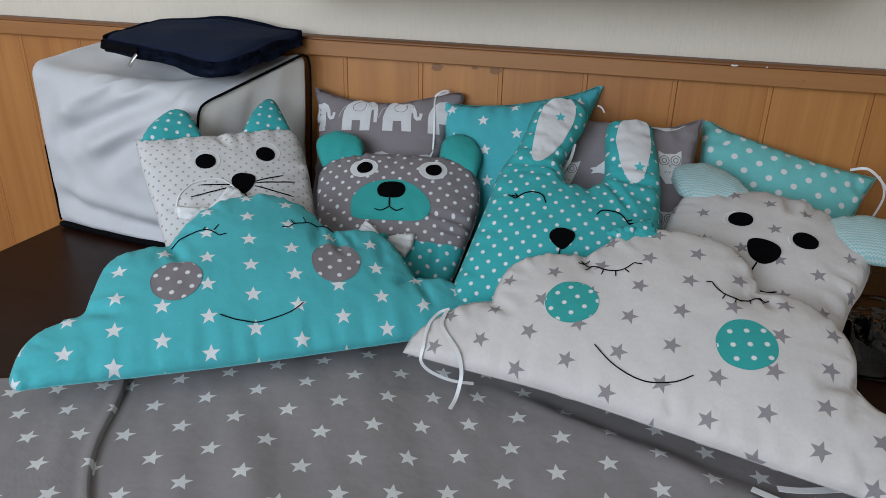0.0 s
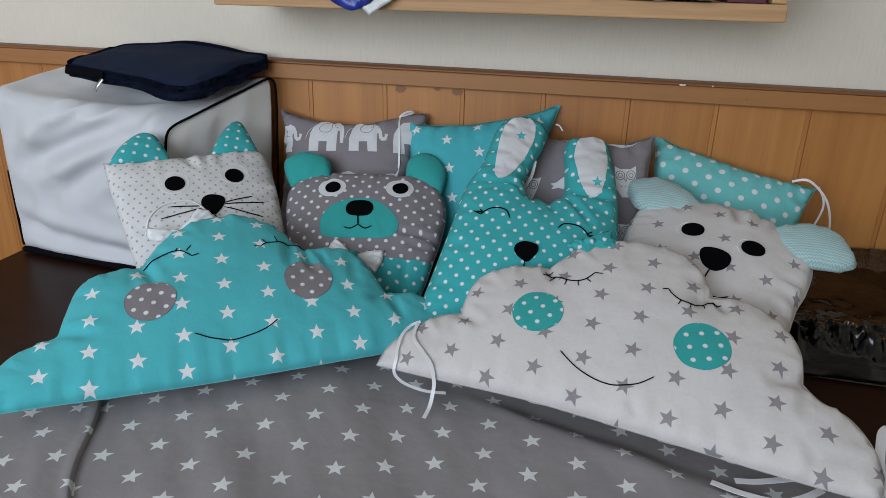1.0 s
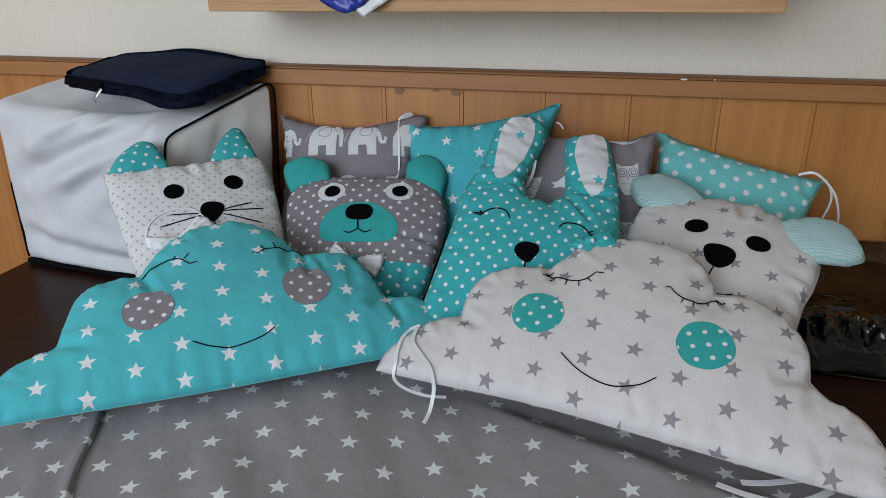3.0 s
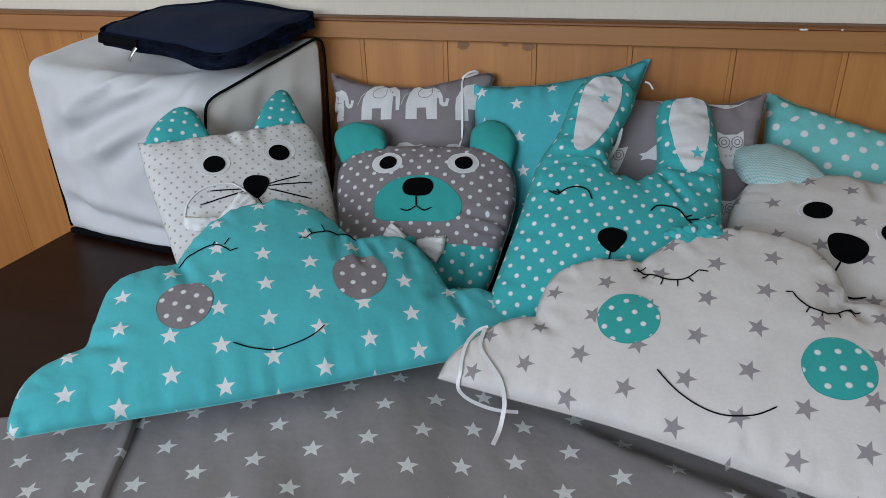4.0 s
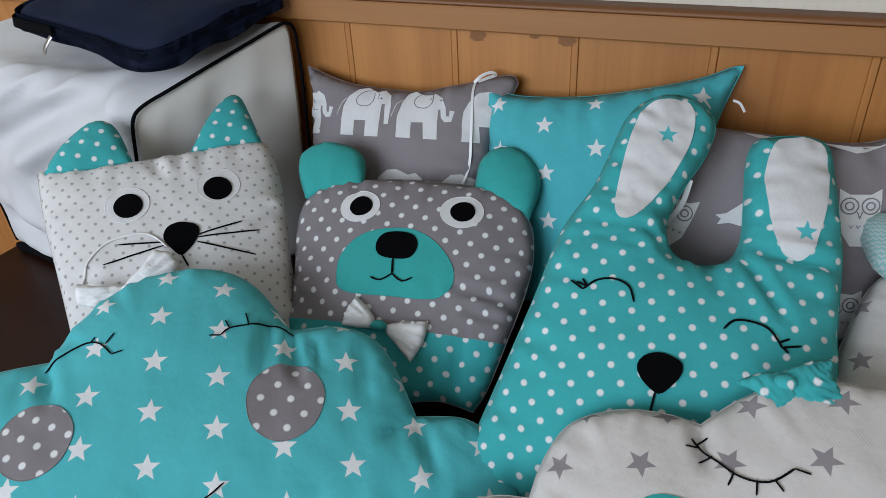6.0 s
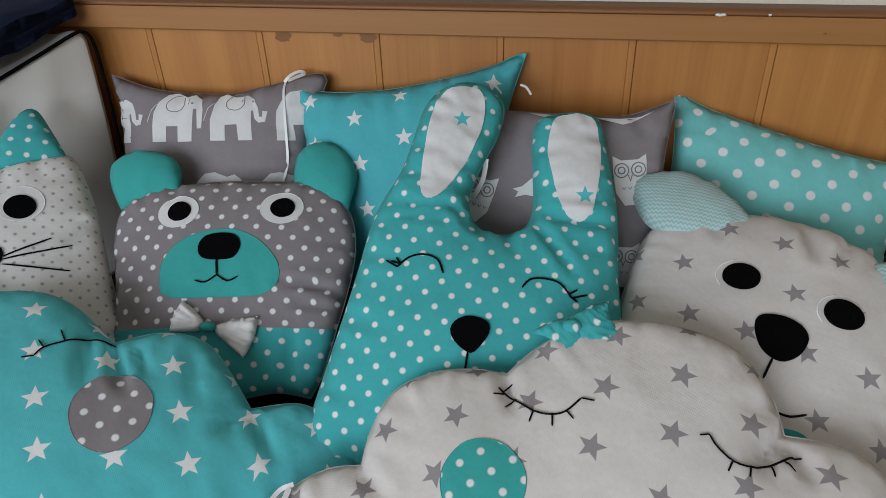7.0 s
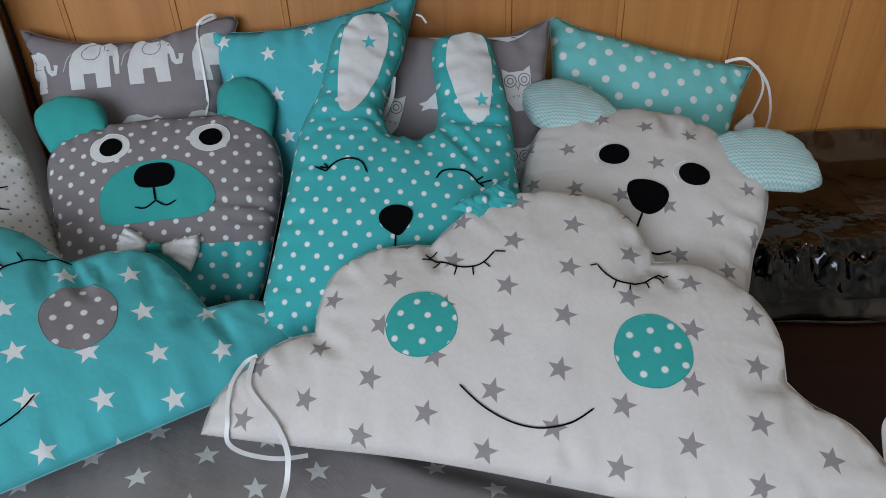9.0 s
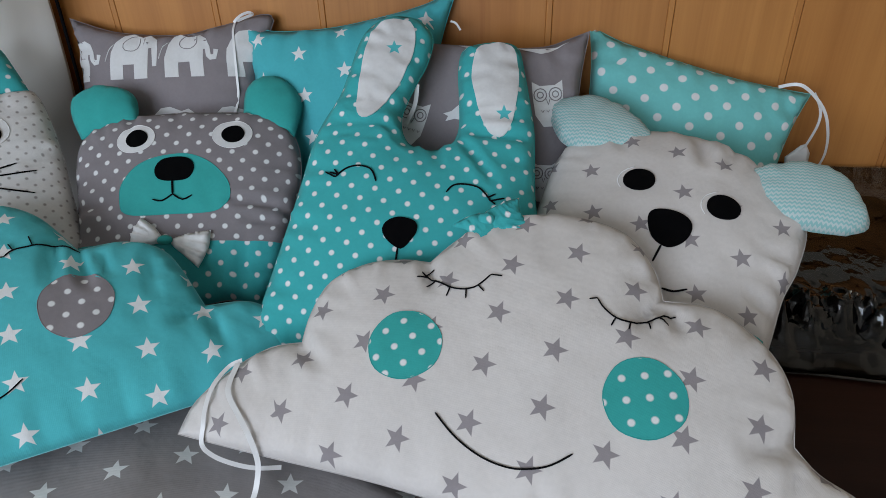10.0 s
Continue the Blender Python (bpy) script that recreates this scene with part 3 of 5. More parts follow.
def sheet_z(x, y):
    z = 0.758 + 0.0050 * noise.noise((x * 6, y * 6, 1.3)) + 0.0034 * noise.noise((x * 15 + y * 9, y * 4, 4.1)) + 0.0010 * noise.noise((x * 34 + y * 20, y * 13, 2.2))
    z += 0.011 * math.exp(-((x - 0.04) ** 2) / 0.02 - ((y + 0.58) ** 2) / 0.008)
    z += 0.006 * math.exp(-((x - 0.02 + 0.7 * (y + 0.72)) ** 2) / 0.0012) * math.exp(-((y + 0.72) ** 2) / 0.01)
    # it rises to a soft ridge in front of the white cushion and sinks behind it
    edge_y, ridge_y = -0.480 - (x - 0.22) * 0.24, -0.492 - (x - 0.22) * 0.42
    deep = 0.013 * max(0.0, min(1.0, (x - 0.24) / 0.16))
    if y < ridge_y:
        z += 0.6 * deep * math.exp((y - ridge_y) / 0.06)
    else:
        k = min(1.0, (y - ridge_y) / max(0.012, edge_y - ridge_y))
        z += 0.6 * deep - 1.25 * deep * k * k * (3 - 2 * k)
    return max(0.7535, z + 0.004 * math.exp(-((x - 0.30 - 0.5 * (y + 0.68)) ** 2) / 0.0008) * math.exp(-((y + 0.64) ** 2) / 0.008))


def sheet_layer(name, parent, material, nx, x_of, z_of):
    bm, grid, ny = bmesh.new(), [], 72
    for i in range(nx + 1):
        row = []
        for j in range(ny + 1):
            s = j / ny
            y = -1.0 + 0.565 * s
            x = x_of(i / nx, y)
            yb = min(-0.425 + (x - 0.14) * (0.60 if x < 0.14 else -0.25), -0.435) + (0.075 if x < 0.14 else 0.045) + 0.05 * min(1.0, max(0.0, (-0.15 - x) / 0.15)) + 0.006 * math.sin(x * 31)
            y = -1.0 + (yb + 1.0) * s
            x = x_of(i / nx, y)
            row.append(bm.verts.new((x - 0.1, y + 0.65, z_of(i / nx, x, y) - 0.765)))
        grid.append(row)
    for i in range(nx):
        for j in range(ny):
            bm.faces.new((grid[i][j], grid[i + 1][j], grid[i + 1][j + 1], grid[i][j + 1]))
    ob = part(name, bm, material, parent)
    mod = ob.modifiers.new("thickness", "SOLIDIFY")
    mod.thickness, mod.offset = 0.0012, -1
    return ob


def roll(u, x, y):
    """The upper layer, with its folded edge rolled up and tucked back down."""
    d = fold_x(y) - x
    return sheet_z(x, y) + 0.0042 + 0.0016 * math.exp(-((d - 0.006) / 0.008) ** 2) - 0.0060 * max(0.0, 1 - d / 0.0030) ** 2


bed_sheet = root("bed_sheet", pose(0.1, -0.65, 0.765), "grey cotton sheet printed with white stars, spread with a crease", "sheet")
sheet_layer("lower_layer", bed_sheet, m_sheet, 220, lambda u, y: fold_x(y) - 0.012 + (0.92 - fold_x(y) + 0.012) * u, lambda u, x, y: sheet_z(x, y) - 0.0025 * math.exp(-((x - fold_x(y)) / 0.008) ** 2))
sheet_layer("upper_layer", bed_sheet, m_sheet_upper, 130, lambda u, y: -0.70 + (fold_x(y) + 0.70) * (1 - (1 - u) ** 1.7), roll)


# ---- cushions ----
def cloud(name, frame_m, outline, material, seam_mat, label, cheeks, cheek_mats, rim, cheek_label, mouth, eyes, lashes, seed, front, dents, creases):
    rt = root(name, frame_m, label, "cushion", "cloud cushions")
    c = Cushion(smooth_loop(outline), front, 0.035, seed=seed, dents=dents, creases=creases)
    part("body", c.mesh(), material, rt)
    seam(c, seam_mat, rt)
    for (x, y, a, b, t), cloth_mat in zip(cheeks, cheek_mats):
        # cut by hand, so not quite round
        loop = ellipse(x, y, a, b, t)
        an = np.arctan2(loop[:, 1] - y, loop[:, 0] - x)
        loop = loop + 0.0005 * (np.sin(3 * an + seed) + 0.5 * np.sin(7 * an + x * 90))[:, None] * np.stack([np.cos(an), np.sin(an)], 1)
        sewn(c, rt, "cheek", loop, cloth_mat, rim, cheek_label)
    part("mouth", c.line(mouth, 0.0008), m_thread, rt, "black stitched smile")
    for pts in eyes:
        part("eyelid", c.line(pts, 0.0008), m_thread, rt, "black stitched closed eye")
    for pts in lashes:
        part("eyelash", c.line(pts, 0.0007), m_thread, rt)
    return rt, c


TC = lean((-0.015, -0.546, 0.800), 28, -58)
tc, tc_c = cloud(
    "cloud_cushion", TC,
    [(-0.321, -0.003), (-0.320, 0.019), (-0.312, 0.046), (-0.291, 0.068), (-0.246, 0.084, 1), (-0.238, 0.118), (-0.223, 0.162), (-0.195, 0.181), (-0.143, 0.186, 1),
     (-0.122, 0.220), (-0.089, 0.252), (-0.038, 0.269), (0.012, 0.264), (0.050, 0.238), (0.082, 0.186, 1), (0.130, 0.183), (0.168, 0.156), (0.191, 0.084, 1),
     (0.236, 0.075), (0.260, 0.048), (0.270, 0.012), (0.255, -0.016), (0.155, -0.017), (-0.075, -0.019), (-0.280, -0.014), (-0.310, -0.014)],
    m_cloud_teal, m_seam_teal, "teal cloud-shaped cushion printed with white stars, grey dotted cheeks",
    [(-0.131, 0.1015, 0.0325, 0.0325, -8), (0.0785, 0.1065, 0.0335, 0.0360, -6)], m_cheek_grey, m_thread_grey, "grey dotted round cheek patch",
    [(-0.080, 0.040), (-0.059, 0.030), (-0.037, 0.024), (-0.010, 0.027), (0.012, 0.034), (0.026, 0.043)],
    [[(-0.140, 0.171), (-0.128, 0.178), (-0.113, 0.186), (-0.099, 0.189), (-0.086, 0.185), (-0.074, 0.172)], [(0.022, 0.177), (0.030, 0.184), (0.047, 0.187), (0.065, 0.188), (0.078, 0.181), (0.086, 0.175)]],
    [[(-0.074, 0.172), (-0.064, 0.174)], [(-0.081, 0.184), (-0.074, 0.194)], [(-0.096, 0.188), (-0.092, 0.193)], [(0.022, 0.177), (0.012, 0.178)], [(0.030, 0.184), (0.026, 0.193)], [(0.047, 0.187), (0.044, 0.200)]],
    1, 0.036, ((0.082, 0.165, 0.03, 0.008), (-0.143, 0.165, 0.03, 0.008), (0.185, 0.070, 0.025, 0.006)),
    ((0.084, 0.182, 0.090, 0.125, 0.006, 0.004), (0.098, 0.182, 0.110, 0.135, 0.005, 0.003), (0.066, 0.200, 0.056, 0.140, 0.006, 0.003), (-0.143, 0.182, -0.125, 0.135, 0.007, 0.004), (0.188, 0.082, 0.160, 0.065, 0.006, 0.004), (0.190, 0.075, 0.200, 0.030, 0.006, 0.003), (-0.245, 0.080, -0.200, 0.065, 0.008, 0.003), (-0.300, 0.010, -0.250, 0.020, 0.006, 0.002), (0.150, 0.155, 0.145, 0.100, 0.006, 0.002)))

WC = lean((0.42, -0.50, 0.832), 28, -98)
wc, wc_c = cloud(
    "cloud_cushion", WC,
    [(-0.280, -0.066, 1), (-0.275, -0.033), (-0.250, 0.004), (-0.222, 0.029), (-0.194, 0.039, 1), (-0.195, 0.070), (-0.186, 0.105), (-0.155, 0.130), (-0.120, 0.140), (-0.093, 0.141, 1),
     (-0.072, 0.170), (-0.039, 0.198), (0.003, 0.210), (0.049, 0.211), (0.089, 0.198), (0.115, 0.167), (0.126, 0.136, 1), (0.172, 0.134), (0.213, 0.105), (0.232, 0.070), (0.234, 0.026, 1),
     (0.252, 0.008), (0.281, -0.007), (0.301, -0.033), (0.312, -0.066), (0.309, -0.093), (0.298, -0.101), (0.203, -0.095), (0.068, -0.082), (-0.072, -0.070), (-0.200, -0.068)],
    m_cloud_white, m_seam_white, "white cloud-shaped cushion printed with grey stars, teal dotted cheeks",
    [(-0.087, 0.045, 0.0330, 0.0320, 4), (0.117, 0.0345, 0.0330, 0.0335, 0)], m_cheek_teal, m_teal, "teal dotted round cheek patch",
    [(-0.046, -0.009), (-0.025, -0.025), (0.000, -0.036), (0.027, -0.039), (0.050, -0.033), (0.068, -0.020)],
    [[(-0.095, 0.125), (-0.085, 0.1185), (-0.06, 0.107), (-0.039, 0.109), (-0.026, 0.124)], [(0.06947, 0.1165), (0.077, 0.107), (0.092, 0.099), (0.113, 0.105), (0.131, 0.119)]],
    [[(-0.026, 0.124), (-0.01588, 0.1239)], [(-0.09056, 0.1222), (-0.085, 0.1305)], [(-0.08833, 0.1203), (-0.097, 0.117)], [(-0.07786, 0.1159), (-0.085, 0.1075)], [(-0.06119, 0.1073), (-0.06238, 0.09752)], [(-0.046, 0.1077), (-0.044, 0.09748)], [(-0.036, 0.112), (-0.029, 0.106)],
     [(0.06947, 0.1165), (0.06288, 0.1141)], [(0.087, 0.101), (0.084, 0.092)], [(0.09974, 0.1008), (0.09863, 0.09158)], [(0.1141, 0.1053), (0.1164, 0.09694)], [(0.1231, 0.1108), (0.131, 0.106)], [(0.1299, 0.1177), (0.137, 0.119)]],
    2, 0.033, ((-0.092, 0.122, 0.03, 0.008), (0.122, 0.120, 0.028, 0.012), (0.228, 0.022, 0.025, 0.006), (-0.19, 0.030, 0.025, 0.005)),
    ((0.126, 0.132, 0.104, 0.104, 0.006, 0.005), (0.126, 0.132, 0.140, 0.104, 0.006, 0.004), (0.122, 0.155, 0.094, 0.145, 0.006, 0.003), (-0.092, 0.138, -0.080, 0.108, 0.006, 0.004), (0.230, 0.026, 0.197, 0.010, 0.007, 0.004), (0.234, 0.022, 0.227, -0.020, 0.006, 0.003), (-0.194, 0.036, -0.160, 0.016, 0.007, 0.003), (0.280, -0.060, 0.240, -0.072, 0.006, 0.002), (0.060, -0.077, 0.050, -0.055, 0.006, 0.002)))


# cat
CAT = lean((-0.235, -0.275, 0.93), 42, -50)
cat = root("cat_cushion", CAT, "white cat-shaped cushion with fine grey dots and teal ears", "cushion", "animal cushions")
c = Cushion(smooth_loop([(-0.145, 0.086, 1), (-0.092, 0.081), (-0.041, 0.080), (0.011, 0.081), (0.064, 0.084), (0.100, 0.083), (0.113, 0.070), (0.1175, 0.030), (0.1165, -0.020), (0.111, -0.087), (0.110, -0.150), (0.112, -0.205, 1), (0.000, -0.212), (-0.120, -0.205, 1), (-0.126, -0.122), (-0.134, -0.046), (-0.142, 0.020)]), 0.033, 0.045, seed=3, creases=((-0.020, 0.076, -0.010, 0.045, 0.006, 0.003), (0.122, -0.020, 0.080, -0.030, 0.006, 0.003), (-0.132, -0.050, -0.095, -0.055, 0.007, 0.003), (0.040, 0.080, 0.030, 0.050, 0.005, 0.002)))
cat_c = c
part("body", c.mesh(), m_cat, cat)
seam(c, m_seam_white, cat)
for pts in ([(-0.138, 0.078, 1), (-0.132, 0.092), (-0.114, 0.116), (-0.084, 0.138), (-0.064, 0.136), (-0.052, 0.118), (-0.041, 0.074, 1)], [(0.020, 0.076, 1), (0.046, 0.119), (0.073, 0.146), (0.090, 0.145), (0.099, 0.113), (0.106, 0.078, 1)]):
    e = Cushion(smooth_loop(pts), 0.012, 0.010, 0.006, 0.0006, seed=4)
    part("ear", e.mesh(lift=0.002), m_cat_ear, cat, "teal ear with white dots")
for x, y, bx, by in ((-0.049, 0.016, -0.048, 0.0145), (0.049, 0.023, 0.048, 0.019)):
    w = sewn(c, cat, "eye", ellipse(x, y, 0.0235, 0.0215), m_white, m_thread_white, "white felt eye")
    part("pupil", c.patch(ellipse(bx, by, 0.0155, 0.0145), 0.0020), m_black_felt, w, "black felt pupil")
part("nose", c.patch(smooth_loop([(-0.014, -0.024), (-0.008, -0.018), (0.004, -0.016), (0.018, -0.021), (0.022, -0.029), (0.014, -0.043), (0.000, -0.054), (-0.010, -0.044), (-0.016, -0.033)], 0.004), 0.0020), m_black_felt, cat, "black felt nose")
part("mouth", c.line([(0.000, -0.054), (0.005, -0.068)], 0.0010), m_thread, cat)
for a, b in (((-0.018, -0.036), (-0.063, -0.029)), ((-0.017, -0.040), (-0.080, -0.048)), ((0.020, -0.034), (0.068, -0.025)), ((0.019, -0.037), (0.085, -0.038)), ((0.018, -0.042), (0.076, -0.067))):
    part("whisker", c.line([a, b], 0.0010), m_thread, cat)
part("muzzle_stitching", c.line([(-0.106, -0.072), (-0.098, -0.045), (-0.078, -0.026), (-0.055, -0.021), (-0.030, -0.024), (-0.013, -0.043)], 0.0012), m_thread_white, cat, "white zigzag stitching round the muzzle")


def bow(rt, lobes, knot, material, z, knot_mat=None, thick=0.012, at=None):
    """A little fabric bow: two pleated lobes and a knot."""
    ob = new("bow")
    ob.parent = rt
    if at:
        ob.matrix_basis = at
    tagged(ob, "gathered fabric bow sewn on the neck")
    for s, pts in enumerate(lobes):
        e = Cushion(smooth_loop(pts, 0.003), thick, 0.006, 0.003, 0.0008, seed=s + 8, pleat=(knot[0], knot[1], 26, 0.32 * thick))
        part("bow_lobe", e.mesh(lift=z), material, ob)
    k = Cushion(ellipse(*knot), 0.007, 0.006, 0.003, 0.0006)
    part("bow_knot", k.mesh(lift=z + 0.6 * thick), knot_mat or material, ob)


bow(cat, ([(-0.104, -0.092, 1), (-0.106, -0.082), (-0.103, -0.069, 1), (-0.082, -0.076), (-0.058, -0.080), (-0.055, -0.086), (-0.068, -0.094), (-0.086, -0.098)], [(-0.057, -0.079), (-0.041, -0.064), (-0.026, -0.047, 1), (-0.010, -0.053, 1), (-0.004, -0.069), (-0.012, -0.085), (-0.030, -0.092), (-0.051, -0.090)]), (-0.055, -0.085, 0.0060, 0.0050), m_bow, 0.047, None, 0.0045)

# bear
BEAR = lean((0.03, -0.195, 0.905), 40, -81)
bear = root("bear_cushion", BEAR, "grey dotted bear-shaped cushion with teal muzzle, ears and body", "cushion", "animal cushions")
c = Cushion(smooth_loop([(-0.135, -0.104), (-0.141, -0.050), (-0.149, -0.010), (-0.150, 0.030), (-0.136, 0.052), (-0.103, 0.065), (-0.046, 0.073), (0.015, 0.073), (0.068, 0.070), (0.096, 0.060), (0.111, 0.046), (0.123, 0.021), (0.127, -0.012), (0.124, -0.042), (0.117, -0.075), (0.111, -0.098), (0.104, -0.127), (0.096, -0.155), (0.086, -0.176, 1), (0.050, -0.170), (0.010, -0.176), (-0.060, -0.180), (-0.128, -0.182, 1), (-0.133, -0.150)]), 0.031, 0.045, seed=6, dents=((-0.02, -0.104, 0.03, 0.003),), creases=((0.050, -0.055, 0.122, -0.062, 0.005, 0.004), (0.065, -0.077, 0.118, -0.086, 0.005, 0.003), (-0.147, -0.050, -0.095, -0.058, 0.006, 0.003), (0.070, -0.100, 0.060, -0.160, 0.006, 0.003), (-0.085, 0.068, -0.080, 0.047, 0.005, 0.002)))
cut_y = c.lo[1] + c.step * round((-0.1020 - c.lo[1]) / c.step)
cut = lambda x, y: y > cut_y
bear_c = c
part("head", c.mesh(cut), m_bear_head, bear, "grey head with white dots")
part("body", c.mesh(lambda x, y: not cut(x, y)), m_bear_body, bear, "teal body with white dots")
seam(c, m_grey_plain, bear)
for pts in ([(-0.148, 0.040, 1), (-0.164, 0.071), (-0.167, 0.097), (-0.147, 0.113), (-0.118, 0.114), (-0.093, 0.104), (-0.082, 0.086), (-0.080, 0.058, 1)], [(0.052, 0.064, 1), (0.053, 0.100), (0.065, 0.117), (0.091, 0.1215), (0.112, 0.107), (0.124, 0.086), (0.1245, 0.065), (0.117, 0.034, 1)]):
    e = Cushion(smooth_loop(pts), 0.013, 0.012, 0.006, 0.0007, seed=7)
    part("ear", e.mesh(lift=0.002), m_teal, bear, "plain teal ear")
for x, y, bx in ((-0.070, 0.028, -0.0685), (0.0465, 0.031, 0.0475)):
    w = sewn(c, bear, "eye", ellipse(x, y, 0.0235, 0.0195, 2), m_white, m_thread_white, "white felt eye")
    part("pupil", c.patch(ellipse(bx, y, 0.0135, 0.0120), 0.0020), m_black_felt, w, "black felt pupil")
mz = sewn(c, bear, "muzzle", smooth_loop([(-0.078, -0.058), (-0.079, -0.034), (-0.063, -0.010), (-0.036, 0.002), (-0.004, 0.004), (0.023, -0.007), (0.044, -0.028), (0.0505, -0.047), (0.044, -0.063), (0.027, -0.071), (-0.016, -0.072), (-0.054, -0.073), (-0.072, -0.069)], 0.005), m_teal, m_teal, "teal muzzle patch")
part("nose", c.patch(smooth_loop([(-0.040, -0.016), (-0.034, -0.004), (-0.018, 0.000), (0.000, -0.003), (0.006, -0.015), (0.000, -0.028), (-0.018, -0.031), (-0.035, -0.028)], 0.004), 0.0022), m_black_felt, mz, "black felt nose")
part("mouth", c.line([(-0.018, -0.031), (-0.016, -0.048)], 0.0012, 0.0018), m_thread, mz)
part("mouth", c.line([(-0.039, -0.054), (-0.028, -0.056), (-0.016, -0.048)], 0.0010, 0.0018), m_thread, mz)
part("mouth", c.line([(-0.016, -0.048), (-0.004, -0.055), (0.007, -0.050)], 0.0010, 0.0018), m_thread, mz)
bow(bear, ([(-0.060, -0.109, 1), (-0.058, -0.092), (-0.050, -0.076, 1), (-0.036, -0.086), (-0.024, -0.100), (-0.026, -0.108), (-0.042, -0.110)], [(-0.012, -0.104), (0.006, -0.098), (0.032, -0.094, 1), (0.031, -0.115), (0.021, -0.139, 1), (0.004, -0.124), (-0.010, -0.112)]), (-0.018, -0.106, 0.009, 0.006), m_bow, 0.032, m_teal, 0.008)

# rabbit
RAB = lean((0.33, -0.23, 0.925), 42, -80)
rabbit = root("rabbit_cushion", RAB, "teal white-dotted rabbit-shaped cushion with long ears and a sleeping face", "cushion", "animal cushions")
c = Cushion(smooth_loop([(-0.205, -0.190, 1), (-0.193, -0.152), (-0.173, -0.088), (-0.150, -0.012), (-0.136, 0.040), (-0.124, 0.068), (-0.106, 0.098), (-0.094, 0.130), (-0.080, 0.172), (-0.062, 0.194), (-0.034, 0.203), (-0.008, 0.193), (0.005, 0.170), (-0.003, 0.137), (-0.019, 0.107), (-0.033, 0.076), (-0.035, 0.057), (-0.029, 0.040), (-0.015, 0.031), (0.004, 0.029), (0.021, 0.036), (0.030, 0.055), (0.032, 0.090), (0.033, 0.128), (0.039, 0.152), (0.054, 0.160), (0.084, 0.1625), (0.104, 0.154), (0.109, 0.127), (0.1125, 0.089), (0.115, 0.048), (0.112, 0.001), (0.110, -0.040), (0.113, -0.100), (0.118, -0.190, 1), (-0.040, -0.205)]), 0.046, 0.045, seed=11, wrap=0.25, pucker=0.0022, dents=((-0.09, 0.075, 0.03, 0.003), (0.075, 0.04, 0.03, 0.003)), creases=((-0.128, 0.062, -0.045, 0.052, 0.004, 0.004), (-0.120, 0.046, -0.060, 0.042, 0.005, 0.003), (-0.060, 0.060, -0.020, 0.020, 0.005, 0.003), (0.035, 0.040, 0.112, 0.030, 0.005, 0.004), (0.028, 0.036, 0.060, -0.020, 0.005, 0.004), (0.000, 0.034, 0.006, 0.000, 0.005, 0.002), (0.050, 0.060, 0.110, 0.055, 0.004, 0.003), (-0.110, 0.100, -0.080, 0.090, 0.004, 0.003)))
rab_c = c
part("body", c.mesh(), m_rabbit, rabbit)
seam(c, m_teal, rabbit)
sewn(c, rabbit, "inner_ear", smooth_loop([(-0.063, 0.180), (-0.045, 0.190), (-0.025, 0.189), (-0.016, 0.175), (-0.018, 0.147), (-0.030, 0.116), (-0.047, 0.087), (-0.066, 0.064), (-0.078, 0.062), (-0.084, 0.075), (-0.0805, 0.112), (-0.074, 0.148)], 0.005), m_ear_white, None, "white inner ear patch with a teal star", 0.0016)
sewn(c, rabbit, "inner_ear", smooth_loop([(0.056, 0.149), (0.074, 0.156), (0.091, 0.154), (0.100, 0.139), (0.1005, 0.107), (0.094, 0.073), (0.087, 0.048), (0.078, 0.036), (0.068, 0.036), (0.057, 0.048), (0.050, 0.080), (0.0468, 0.114)], 0.005), m_ear_white_low, None, "white inner ear patch with a teal star", 0.0016)
part("nose", c.patch(smooth_loop([(-0.055, -0.070), (-0.048, -0.064), (-0.036, -0.062), (-0.022, -0.068), (-0.021, -0.078), (-0.028, -0.088), (-0.038, -0.096), (-0.050, -0.088), (-0.056, -0.078)], 0.004), 0.0022), m_black_felt, rabbit, "black felt nose")
part("mouth", c.line([(-0.041, -0.095), (-0.044, -0.113)], 0.0010), m_thread, rabbit)
part("eyelid", c.line([(-0.106, -0.011), (-0.095, -0.002), (-0.080, 0.000), (-0.067, -0.006), (-0.062, -0.020)], 0.0010), m_thread, rabbit, "black stitched closed eye")
part("eyelid", c.line([(0.011, -0.036), (0.019, -0.028), (0.032, -0.027), (0.047, -0.032), (0.057, -0.046)], 0.0010), m_thread, rabbit, "black stitched closed eye")
for a, b in (((-0.106, -0.011), (-0.117, -0.003)), ((-0.103, -0.008), (-0.112, -0.004)), ((-0.103, -0.007), (-0.107, -0.001)), ((0.057, -0.046), (0.072, -0.043)), ((0.055, -0.042), (0.063, -0.038)), ((0.055, -0.044), (0.062, -0.050))):
    part("eyelash", c.line([a, b], 0.0010), m_thread, rabbit)
bow(rabbit, ([(-0.050, 0.196), (-0.065, 0.190), (-0.079, 0.177, 1), (-0.060, 0.174), (-0.044, 0.155, 1), (-0.036, 0.170), (-0.036, 0.184)], [(-0.050, 0.194), (-0.034, 0.211), (-0.019, 0.219, 1), (-0.014, 0.202), (0.001, 0.185, 1), (-0.018, 0.180), (-0.036, 0.178)]), (-0.045, 0.188, 0.009, 0.007), m_rabbit, 0.013, None, 0.0055, RAB.inverted() @ WC)

